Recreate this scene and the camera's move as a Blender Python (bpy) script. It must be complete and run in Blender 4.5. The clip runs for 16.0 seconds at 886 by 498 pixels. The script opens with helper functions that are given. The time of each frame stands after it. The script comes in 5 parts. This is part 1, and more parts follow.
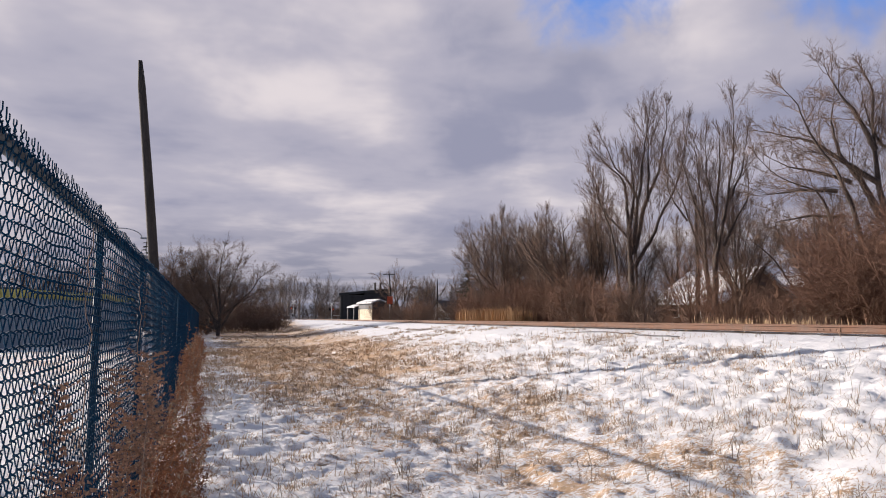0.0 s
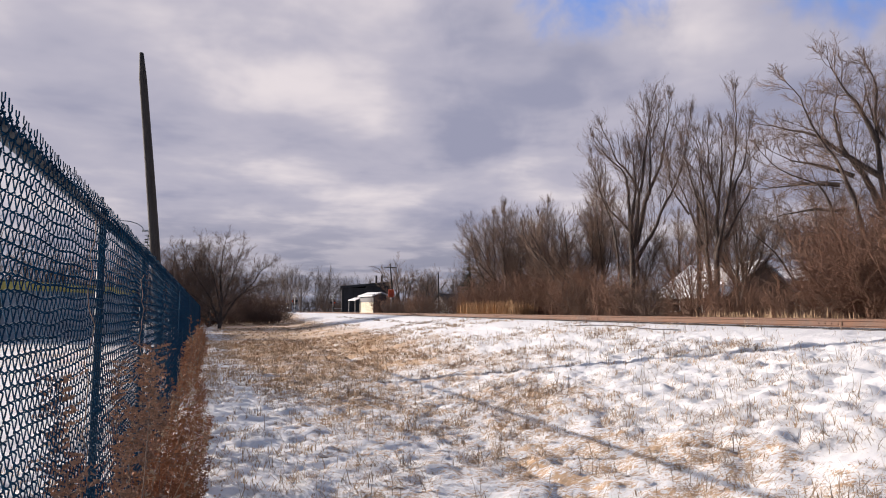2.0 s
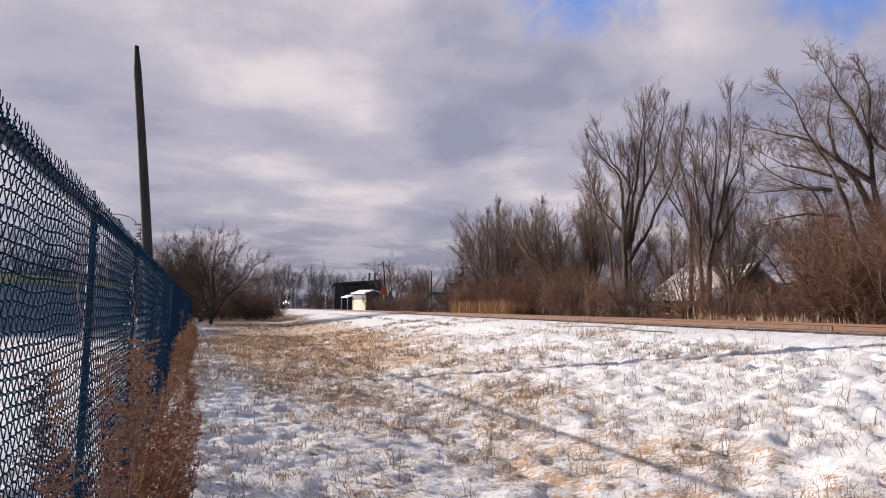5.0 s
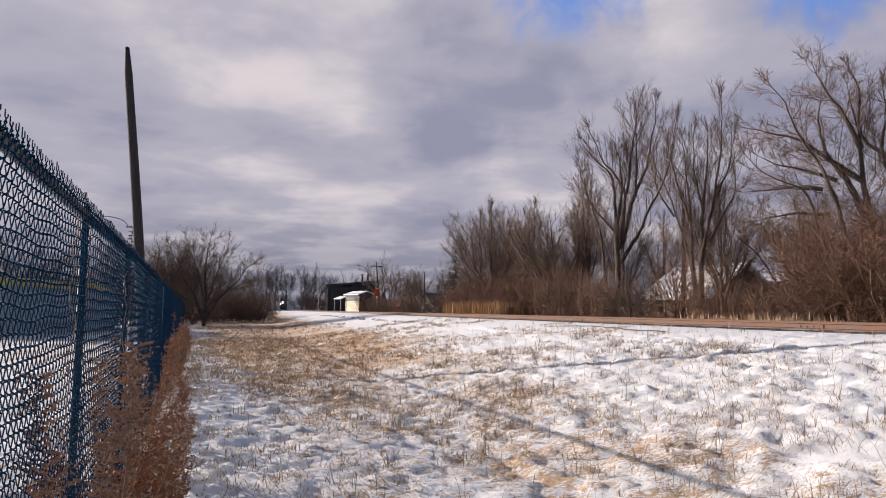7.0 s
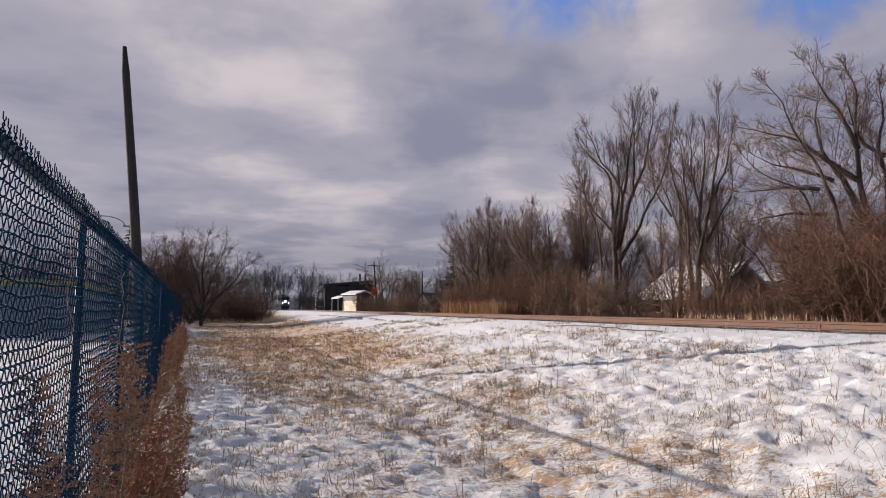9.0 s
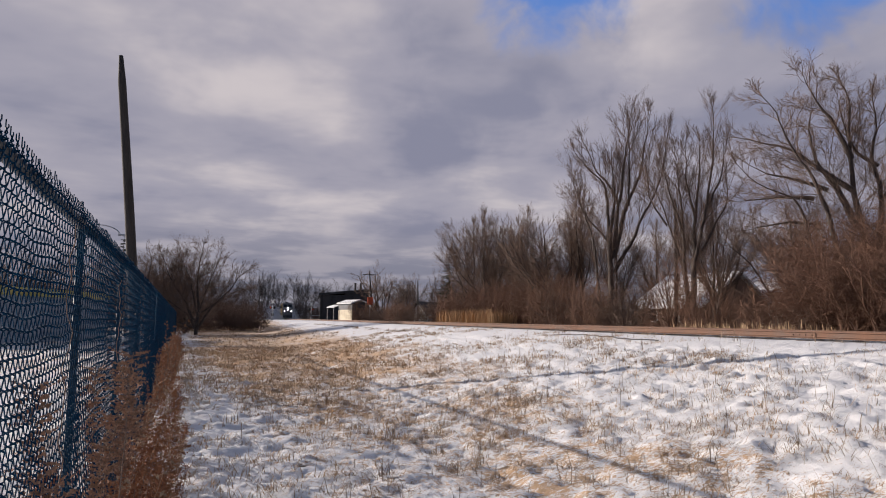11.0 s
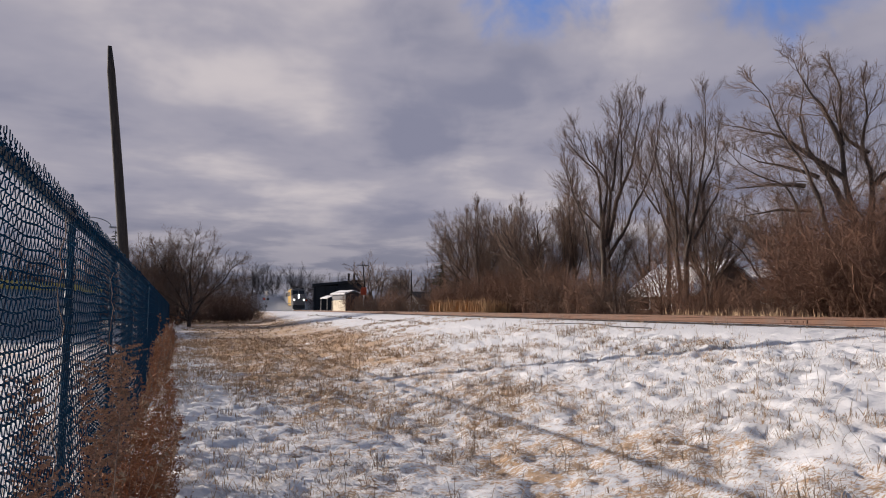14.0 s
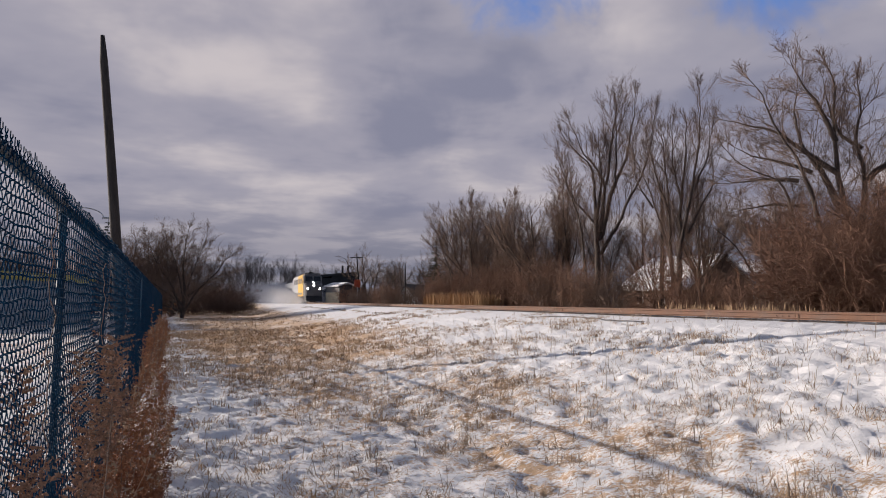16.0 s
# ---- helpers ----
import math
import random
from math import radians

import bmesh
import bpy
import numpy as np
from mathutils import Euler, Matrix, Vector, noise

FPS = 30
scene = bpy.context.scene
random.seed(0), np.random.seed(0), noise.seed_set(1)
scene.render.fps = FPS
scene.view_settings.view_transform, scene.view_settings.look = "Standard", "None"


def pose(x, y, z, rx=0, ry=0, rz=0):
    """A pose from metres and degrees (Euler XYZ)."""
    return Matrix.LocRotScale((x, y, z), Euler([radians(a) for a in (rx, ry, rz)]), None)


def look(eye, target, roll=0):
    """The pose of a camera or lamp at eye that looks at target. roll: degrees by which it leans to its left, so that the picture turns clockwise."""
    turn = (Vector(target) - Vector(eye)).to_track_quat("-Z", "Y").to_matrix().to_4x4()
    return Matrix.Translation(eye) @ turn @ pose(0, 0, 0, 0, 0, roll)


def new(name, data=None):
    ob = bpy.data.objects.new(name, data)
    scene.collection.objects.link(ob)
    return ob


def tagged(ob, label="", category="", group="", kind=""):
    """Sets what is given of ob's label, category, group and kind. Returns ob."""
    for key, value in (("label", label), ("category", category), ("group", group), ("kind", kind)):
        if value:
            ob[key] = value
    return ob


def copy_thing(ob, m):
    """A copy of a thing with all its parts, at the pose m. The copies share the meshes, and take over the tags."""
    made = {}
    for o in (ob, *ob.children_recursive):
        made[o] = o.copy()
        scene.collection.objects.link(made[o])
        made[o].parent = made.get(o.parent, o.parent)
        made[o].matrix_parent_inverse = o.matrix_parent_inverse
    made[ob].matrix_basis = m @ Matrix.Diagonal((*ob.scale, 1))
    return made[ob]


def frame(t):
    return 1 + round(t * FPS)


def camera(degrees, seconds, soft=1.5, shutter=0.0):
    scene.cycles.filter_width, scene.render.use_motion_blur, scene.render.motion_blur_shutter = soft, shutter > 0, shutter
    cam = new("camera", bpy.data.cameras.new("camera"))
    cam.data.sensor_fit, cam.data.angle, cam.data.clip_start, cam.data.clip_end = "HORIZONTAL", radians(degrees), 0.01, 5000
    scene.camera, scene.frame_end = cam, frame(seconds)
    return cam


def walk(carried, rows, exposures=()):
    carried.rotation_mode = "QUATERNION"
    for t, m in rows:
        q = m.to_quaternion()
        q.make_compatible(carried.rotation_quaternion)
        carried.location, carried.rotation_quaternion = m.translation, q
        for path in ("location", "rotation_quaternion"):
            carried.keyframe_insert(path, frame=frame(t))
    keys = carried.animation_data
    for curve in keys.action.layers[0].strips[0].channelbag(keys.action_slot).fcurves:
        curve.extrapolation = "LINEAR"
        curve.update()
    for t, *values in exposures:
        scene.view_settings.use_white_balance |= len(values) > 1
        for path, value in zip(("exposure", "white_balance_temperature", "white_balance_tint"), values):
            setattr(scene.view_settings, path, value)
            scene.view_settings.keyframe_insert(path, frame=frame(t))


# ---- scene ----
cam = camera(65, 16.0, soft=1.0)
walk(cam, [
    (0, pose(0.000, 0.000, 1.680, 95.477, -0.000, -14.500)),
    (0.5, pose(-0.002, 0.005, 1.680, 95.288, 0.090, -14.362)),
    (1, pose(0.001, 0.006, 1.675, 94.999, 0.049, -14.389)),
    (1.5, pose(-0.002, 0.009, 1.677, 94.893, 0.043, -14.445)),
    (2, pose(-0.004, 0.004, 1.678, 94.914, -0.108, -14.403)),
    (2.5, pose(-0.008, 0.001, 1.681, 94.825, -0.204, -14.521)),
    (3, pose(-0.008, 0.003, 1.679, 94.709, -0.657, -14.574)),
    (3.5, pose(-0.000, 0.008, 1.677, 94.642, -0.783, -14.604)),
    (4, pose(0.002, 0.010, 1.680, 94.678, -1.017, -14.695)),
    (6.5, pose(-0.006, 0.010, 1.683, 94.950, -0.565, -15.456)),
    (7, pose(-0.004, 0.013, 1.680, 94.878, -0.617, -15.568)),
    (7.5, pose(-0.005, 0.013, 1.683, 94.819, -0.817, -15.740)),
    (8, pose(-0.004, 0.008, 1.683, 94.792, -0.723, -15.660)),
    (8.5, pose(-0.009, 0.011, 1.685, 94.775, -0.677, -15.648)),
    (9, pose(-0.007, 0.010, 1.688, 94.844, -0.629, -15.769)),
    (11.5, pose(-0.026, 0.008, 1.683, 95.646, -0.568, -16.295)),
    (12, pose(-0.020, 0.012, 1.683, 95.498, -0.480, -16.489)),
    (12.5, pose(-0.015, 0.004, 1.684, 95.421, -0.443, -16.476)),
    (13, pose(-0.020, 0.006, 1.686, 95.134, -0.342, -16.529)),
    (13.5, pose(-0.023, 0.012, 1.684, 94.905, -0.220, -16.752)),
    (14, pose(-0.022, 0.010, 1.686, 94.755, -0.131, -16.656)),
    (14.5, pose(-0.028, 0.001, 1.687, 94.756, -0.025, -16.696)),
    (15, pose(-0.024, 0.008, 1.686, 94.529, -0.051, -16.787)),
    (15.5, pose(-0.025, 0.013, 1.686, 94.426, -0.249, -17.127)),
    (16, pose(-0.020, 0.014, 1.683, 94.161, -0.428, -17.171)),
], exposures=[(0, 0.58, 6500, 18), (3, 0.64, 6500, 18), (4, 0.64, 6500, 18), (6.5, 0.51, 6500, 18), (7.2, 0.48, 6500, 18), (8, 0.37, 6500, 18), (9, 0.29, 6500, 18), (12, 0.21, 6500, 18), (16, 0.18, 6500, 18)])

# ---- light ----
SUN_AZ, SUN_EL = -50.0, 15.9          # degrees from the track's direction, towards the fence side
SUN_DIR = Vector((math.sin(radians(SUN_AZ)) * math.cos(radians(SUN_EL)),
                  math.cos(radians(SUN_AZ)) * math.cos(radians(SUN_EL)), math.sin(radians(SUN_EL))))
world = bpy.data.worlds.new("world")
scene.world = world
world.use_nodes = True
wn, wl = world.node_tree.nodes, world.node_tree.links
wn.clear()
w_sky = wn.new("ShaderNodeTexSky")
w_sky.sky_type, w_sky.sun_disc = "NISHITA", False
w_sky.sun_elevation, w_sky.sun_rotation = radians(SUN_EL), radians(SUN_AZ)
w_mix = wn.new("ShaderNodeMix")
w_mix.data_type = "RGBA"
w_mix.inputs["Factor"].default_value = 0.45
w_mix.inputs["B"].default_value = (2.65, 3.5, 5.4, 1)
w_bg = wn.new("ShaderNodeBackground")
w_bg.inputs["Strength"].default_value = 0.044
w_out = wn.new("ShaderNodeOutputWorld")
wl.new(w_sky.outputs["Color"], w_mix.inputs["A"])
wl.new(w_mix.outputs["Result"], w_bg.inputs["Color"])
wl.new(w_bg.outputs["Background"], w_out.inputs["Surface"])
sun = new("sun", bpy.data.lights.new("sun", "SUN"))
sun.data.energy, sun.data.angle, sun.data.color = 5.0, radians(0.55), (1.0, 0.915, 0.775)
sun.matrix_basis = look(SUN_DIR * 100, (0, 0, 0))


# ---- materials ----
class Nodes:
    """A short way to write node trees."""

    def __init__(self, name):
        self.mat = bpy.data.materials.new(name)
        self.mat.use_nodes = True
        self.t = self.mat.node_tree
        self.b = self.t.nodes["Principled BSDF"]
        self.out = self.t.nodes["Material Output"]

    def put(self, socket, value):
        if isinstance(value, bpy.types.NodeSocket):
            self.t.links.new(value, socket)
        elif value is not None:
            socket.default_value = value

    def node(self, kind, **sets):
        n = self.t.nodes.new(kind)
        return n

    def coord(self, which="Object", scale=(1, 1, 1), rot=(0, 0, 0), loc=(0, 0, 0)):
        c = self.t.nodes.new("ShaderNodeTexCoord")
        m = self.t.nodes.new("ShaderNodeMapping")
        m.inputs["Scale"].default_value, m.inputs["Rotation"].default_value = scale, rot
        m.inputs["Location"].default_value = loc
        self.t.links.new(c.outputs[which], m.inputs["Vector"])
        return m.outputs["Vector"]

    def noise(self, vec, scale, detail=4, rough=0.55, distort=0.0):
        n = self.t.nodes.new("ShaderNodeTexNoise")
        self.put(n.inputs["Vector"], vec)
        n.inputs["Scale"].default_value, n.inputs["Detail"].default_value = scale, detail
        n.inputs["Roughness"].default_value, n.inputs["Distortion"].default_value = rough, distort
        return n.outputs["Fac"]

    def ramp(self, fac, lo, hi, a=0.0, b=1.0, smooth=True):
        n = self.t.nodes.new("ShaderNodeMapRange")
        n.interpolation_type = "SMOOTHSTEP" if smooth else "LINEAR"
        self.put(n.inputs["Value"], fac)
        n.inputs["From Min"].default_value, n.inputs["From Max"].default_value = lo, hi
        n.inputs["To Min"].default_value, n.inputs["To Max"].default_value = a, b
        return n.outputs["Result"]

    def math(self, op, a, b=None):
        n = self.t.nodes.new("ShaderNodeMath")
        n.operation = op
        self.put(n.inputs[0], a)
        self.put(n.inputs[1], b)
        return n.outputs[0]

    def mix(self, fac, a, b):
        n = self.t.nodes.new("ShaderNodeMix")
        n.data_type = "RGBA"
        self.put(n.inputs["Factor"], fac)
        for s, v in (("A", a), ("B", b)):
            self.put(n.inputs[s], (*v, 1) if isinstance(v, tuple) else v)
        return n.outputs["Result"]

    def xyz(self, vec):
        n = self.t.nodes.new("ShaderNodeSeparateXYZ")
        self.put(n.inputs[0], vec)
        return n.outputs

    def bump(self, height, strength, dist):
        n = self.t.nodes.new("ShaderNodeBump")
        n.inputs["Strength"].default_value, n.inputs["Distance"].default_value = strength, dist
        self.put(n.inputs["Height"], height)
        self.t.links.new(n.outputs["Normal"], self.b.inputs["Normal"])

    def rnd(self, island=False):
        n = self.t.nodes.new("ShaderNodeNewGeometry" if island else "ShaderNodeObjectInfo")
        return n.outputs["Random Per Island" if island else "Random"]

    def done(self, color, rough, metal=0.0, spec=None):
        self.put(self.b.inputs["Base Color"], (*color, 1) if isinstance(color, tuple) else color)
        self.put(self.b.inputs["Roughness"], rough)
        self.b.inputs["Metallic"].default_value = metal
        if spec is not None:
            self.b.inputs["Specular IOR Level"].default_value = spec
        return self.mat


def worn(name, a, b, scale=3.0, rough=0.7, metal=0.0, grain=40.0, bump=0.15, stretch=(1, 1, 1), island=False, dirt=None, spec=None):
    """Two-tone weathered surface: stains at one scale, grain and relief at another."""
    n = Nodes(name)
    v = n.coord("Object", stretch)
    big, fine = n.noise(v, scale, 5, 0.6), n.noise(v, grain, 3)
    f = n.math("ADD", n.math("MULTIPLY", big, 0.65), n.math("MULTIPLY", fine, 0.35))
    col = n.mix(n.ramp(f, 0.32, 0.68), a, b)
    if island:
        r = n.rnd(True)
        col = n.mix(n.math("MULTIPLY", r, 0.5), col, tuple(x * 0.55 for x in a))
    if dirt:
        col = n.mix(n.ramp(n.noise(v, scale * 0.5, 6, 0.7), 0.5, 0.72), col, dirt)
    n.bump(fine, bump, 0.01)
    return n.done(col, n.ramp(big, 0.2, 0.8, max(0.05, rough - 0.12), min(1, rough + 0.12)), metal, spec)


def glow(name, color, strength):
    n = Nodes(name)
    n.put(n.b.inputs["Emission Color"], (*color, 1))
    n.b.inputs["Emission Strength"].default_value = strength
    return n.done(color, 0.3)


def snow_ground():
    n = Nodes("snow_field")
    v = n.coord("Object")
    x, y, z = n.xyz(v)
    patch = n.noise(v, 0.45, 5, 0.6, 0.4)
    clump = n.noise(v, 3.2, 5, 0.65, 0.5)
    strand = n.noise(n.coord("Object", (1, 1, 1)), 22, 4, 0.7)
    lean = n.noise(n.coord("Object", (0.6, 1.5, 1), (0, 0, 0.5)), 26, 5, 0.75, 0.4)
    # straw shows through in the strip beside the fence and thins out on the bank
    strip = n.ramp(x, 3.8, 9.0, 0.055, -0.22)
    along = n.ramp(y, 5.0, 30.0, -0.065, 0.075)
    # clean snow lies along the foot of the fence
    foot = n.ramp(n.math("ADD", x, n.math("MULTIPLY", y, 0.077)), 0.2, 2.2, -0.15, 0.0)
    far_bed = n.ramp(x, 9.2, 10.2, 0.0, -0.5)
    cover = n.math("ADD", n.math("MULTIPLY", patch, 0.45), n.math("MULTIPLY", clump, 0.55))
    cover = n.math("ADD", cover, n.math("ADD", strip, n.math("ADD", along, n.math("ADD", foot, far_bed))))
    soft = n.math("ADD", cover, n.math("MULTIPLY", n.math("SUBTRACT", lean, 0.5), 0.98))
    fac = n.ramp(soft, 0.485, 0.575)
    straw = n.mix(n.ramp(strand, 0.35, 0.65), (0.30, 0.182, 0.105), (0.67, 0.455, 0.275))
    straw = n.mix(n.ramp(patch, 0.4, 0.7), straw, (0.57, 0.37, 0.205))
    soil = n.mix(n.ramp(clump, 0.62, 0.75), straw, (0.085, 0.065, 0.045))
    snow = n.mix(n.ramp(strand, 0.3, 0.7), (0.84, 0.85, 0.88), (0.92, 0.92, 0.93))
    # beyond the track the snow gives way to leaf litter
    wild = n.ramp(n.math("ADD", x, n.math("MULTIPLY", n.math("SUBTRACT", patch, 0.5), 5.0)), 15.2, 16.8)
    litter = n.mix(n.ramp(clump, 0.5, 0.66), (0.105, 0.070, 0.042), (0.30, 0.24, 0.18))
    col = n.mix(n.math("MULTIPLY", fac, 0.93), snow, soil)
    col = n.mix(wild, col, litter)
    h = n.math("ADD", n.math("MULTIPLY", lean, 0.6), n.math("MULTIPLY", strand, 0.4))
    n.bump(h, 0.65, 0.045)
    return n.done(col, n.ramp(fac, 0, 1, 0.55, 0.9), 0, 0.25)


def sky_cloud():
    """Broken winter stratocumulus with small blue gaps, seen from below."""
    n = Nodes("cloud_layer")
    v = n.coord("Object", (0.001, 0.001, 0.001))
    x, y, z = n.xyz(v)
    h = n.math("ADD", z, 0.30)
    c = n.node("ShaderNodeCombineXYZ")
    n.put(c.inputs[0], n.math("DIVIDE", x, h))
    n.put(c.inputs[1], n.math("DIVIDE", y, h))
    n.put(c.inputs[2], 0.35)
    p = c.outputs[0]
    big = n.noise(p, 0.75, 2, 0.45, 0.1)
    mid = n.noise(p, 2.1, 4, 0.5, 0.15)
    rag = n.math("MULTIPLY", n.math("SUBTRACT", n.noise(v, 5.0, 4, 0.55, 0.3), 0.5), 0.42)

    def bank(az, el, r):
        """How deep a place lies inside a bank of that middle and reach."""
        d = n.node("ShaderNodeVectorMath")
        d.operation = "DISTANCE"
        n.put(d.inputs[0], v)
        d.inputs[1].default_value = (2.5 * math.sin(radians(az)) * math.cos(radians(el)), 2.5 * math.cos(radians(az)) * math.cos(radians(el)), 2.5 * math.sin(radians(el)))
        return n.ramp(n.math("ADD", d.outputs["Value"], rag), r, r * 0.25)

    f = n.math("ADD", n.math("MULTIPLY", big, 0.5), n.math("MULTIPLY", mid, 0.5))
    f = n.math("ADD", f, n.math("MULTIPLY", bank(4, 14, 0.60), 0.07))
    f = n.math("ADD", f, n.math("MULTIPLY", bank(33, 20.5, 0.34), 0.06))
    f = n.math("SUBTRACT", f, n.math("MULTIPLY", bank(22, 21, 0.55), 0.14))
    f = n.math("SUBTRACT", f, n.math("MULTIPLY", bank(46, 16, 0.75), 0.07))
    col = n.mix(n.ramp(f, 0.34, 0.50), (0.245, 0.262, 0.340), (0.365, 0.368, 0.425))
    col = n.mix(n.ramp(f, 0.48, 0.67), col, (0.600, 0.574, 0.570))
    haze = n.mix(n.ramp(mid, 0.40, 0.60), (0.220, 0.234, 0.290), (0.345, 0.345, 0.385))
    col = n.mix(n.ramp(z, 0.10, 0.42), haze, col)
    gap = n.math("MAXIMUM", bank(28.0, 27.2, 0.30), bank(48.5, 25.4, 0.32))
    col = n.mix(gap, col, (0.105, 0.245, 0.60))
    n.put(n.b.inputs["Emission Color"], col)
    n.b.inputs["Emission Strength"].default_value = 0.82
    n.mat.cycles.emission_sampling = "NONE"
    return n.done((0.0, 0.0, 0.0), 1.0, 0, 0.0)


M_SNOW = snow_ground()
M_SKY = sky_cloud()
M_BARK = worn("bark_grey_brown", (0.045, 0.034, 0.030), (0.125, 0.098, 0.085), 2.5, 0.9, grain=18, bump=0.5, stretch=(3, 3, 0.8))
M_TWIG = worn("twig_brown", (0.110, 0.073, 0.057), (0.240, 0.164, 0.126), 0.8, 0.9, grain=9, bump=0.1)
M_BUSH = worn("bush_red_brown", (0.120, 0.064, 0.044), (0.270, 0.155, 0.105), 0.7, 0.9, grain=9, bump=0.1)
# bark of the distant trees, lightened in colour to imitate air haze
M_HAZEBARK = worn("haze_paled_bark", (0.150, 0.126, 0.116), (0.260, 0.222, 0.205), 0.8, 0.9, grain=9, bump=0.1)
M_VINE = worn("vine_red_brown", (0.090, 0.046, 0.032), (0.205, 0.110, 0.075), 0.7, 0.9, grain=9, bump=0.1)
M_DARKBUSH = worn("bush_dark", (0.060, 0.034, 0.026), (0.145, 0.084, 0.062), 0.7, 0.9, grain=9, bump=0.1)
M_REED = worn("reed_tan", (0.32, 0.185, 0.090), (0.46, 0.29, 0.155), 1.0, 0.9, grain=9, bump=0.1)
M_STRAW = worn("dead_grass_straw", (0.62, 0.435, 0.265), (0.36, 0.24, 0.145), 0.6, 0.85, grain=12, bump=0.05, island=True)
M_WEED = worn("dry_weed_rust", (0.26, 0.105, 0.052), (0.46, 0.225, 0.115), 3.0, 0.9, grain=25, bump=0.1, island=True)
M_WEEDPALE = worn("dry_weed_tan", (0.50, 0.37, 0.25), (0.34, 0.235, 0.15), 3.0, 0.9, grain=25, bump=0.1, island=True)
M_STALK = worn("dry_stalk_grey_brown", (0.44, 0.33, 0.235), (0.24, 0.17, 0.12), 3.0, 0.9, grain=25, bump=0.1, island=True)
M_PLUME = worn("dry_plume", (0.28, 0.150, 0.095), (0.48, 0.29, 0.19), 3.0, 0.9, grain=25, bump=0.1, island=True)
M_SPRUCE = worn("spruce_needles", (0.022, 0.034, 0.022), (0.050, 0.065, 0.040), 2.0, 0.9, grain=12, bump=0.1)
M_VINYL = worn("blue_vinyl_wire", (0.001, 0.021, 0.052), (0.002, 0.048, 0.108), 6.0, 0.6, grain=60, bump=0.05, spec=0.10)
M_POST = worn("blue_painted_pipe", (0.002, 0.022, 0.046), (0.005, 0.042, 0.078), 4.0, 0.6, grain=60, bump=0.05, dirt=(0.05, 0.06, 0.07), spec=0.2)
M_RAILTUBE = worn("grey_pipe", (0.040, 0.044, 0.052), (0.09, 0.096, 0.106), 4.0, 0.5, 0.3, grain=60, bump=0.05)
M_POLE = worn("weathered_pole_wood", (0.020, 0.017, 0.017), (0.060, 0.051, 0.049), 2.0, 0.9, grain=24, bump=0.6, stretch=(6, 6, 0.5))
M_RUST = worn("rail_rust", (0.085, 0.040, 0.025), (0.165, 0.082, 0.050), 2.0, 0.75, grain=30, bump=0.2)
M_RAILTOP = worn("worn_rail_steel", (0.28, 0.25, 0.23), (0.45, 0.42, 0.40), 3.0, 0.35, 0.8, grain=30, bump=0.05)
M_TIE = worn("old_tie_wood", (0.060, 0.045, 0.035), (0.170, 0.130, 0.100), 3.0, 0.9, grain=20, bump=0.4, dirt=(0.75, 0.76, 0.78))
M_CREAM = worn("cream_siding", (0.66, 0.57, 0.40), (0.76, 0.67, 0.49), 1.0, 0.6, grain=20, bump=0.1, dirt=(0.50, 0.42, 0.30))
M_GREY = worn("grey_siding", (0.10, 0.105, 0.12), (0.17, 0.175, 0.19), 1.0, 0.7, grain=20, bump=0.1)
# the hall's dark cladding; on the shed's end wall it paints the shade
M_DARK = worn("dark_cladding_and_shaded_end", (0.020, 0.021, 0.026), (0.045, 0.046, 0.054), 0.6, 0.6, grain=12, bump=0.1)
M_WHITE = worn("white_painted_siding", (0.70, 0.70, 0.70), (0.80, 0.80, 0.79), 1.0, 0.6, grain=20, bump=0.1)
M_ROOFSNOW = worn("roof_snow", (0.80, 0.81, 0.84), (0.88, 0.88, 0.90), 1.2, 0.7, grain=14, bump=0.3)
M_SHINGLE = worn("dark_shingle", (0.045, 0.040, 0.040), (0.10, 0.09, 0.085), 2.0, 0.9, grain=20, bump=0.4)
M_BRICK = worn("brown_brick", (0.16, 0.095, 0.070), (0.25, 0.160, 0.120), 2.0, 0.85, grain=24, bump=0.3)
M_GLASS = worn("dark_window_glass", (0.012, 0.014, 0.018), (0.025, 0.028, 0.034), 1.0, 0.08, grain=10, bump=0.0)
M_ORANGE = worn("orange_red_panel", (0.62, 0.085, 0.030), (0.78, 0.14, 0.050), 2.0, 0.5, grain=20, bump=0.05)
M_STEEL = worn("galvanized_steel", (0.34, 0.35, 0.37), (0.50, 0.51, 0.53), 3.0, 0.45, 0.5, grain=30, bump=0.05)
M_BLACK = worn("black_paint", (0.012, 0.012, 0.014), (0.030, 0.030, 0.033), 2.0, 0.55, grain=20, bump=0.05)
M_YELLOW = worn("train_yellow", (0.70, 0.40, 0.035), (0.78, 0.47, 0.055), 0.8, 0.4, grain=20, bump=0.03, dirt=(0.42, 0.26, 0.06))
M_TGREY = worn("train_charcoal", (0.075, 0.075, 0.080), (0.13, 0.13, 0.135), 0.8, 0.4, grain=20, bump=0.03)
M_SILVER = worn("train_silver", (0.40, 0.41, 0.43), (0.52, 0.53, 0.55), 0.8, 0.35, 0.4, grain=20, bump=0.03)
M_LAMP = glow("lit_headlight", (1.0, 0.97, 0.88), 14.0)
M_REDLAMP = glow("lit_red_lamp", (1.0, 0.10, 0.03), 0.5)
M_WAREHOUSE = worn("blue_grey_cladding", (0.20, 0.235, 0.29), (0.29, 0.325, 0.375), 0.5, 0.6, grain=8, bump=0.1)
M_OLIVE = worn("olive_yellow_fascia", (0.34, 0.30, 0.075), (0.45, 0.39, 0.11), 0.5, 0.6, grain=8, bump=0.1)
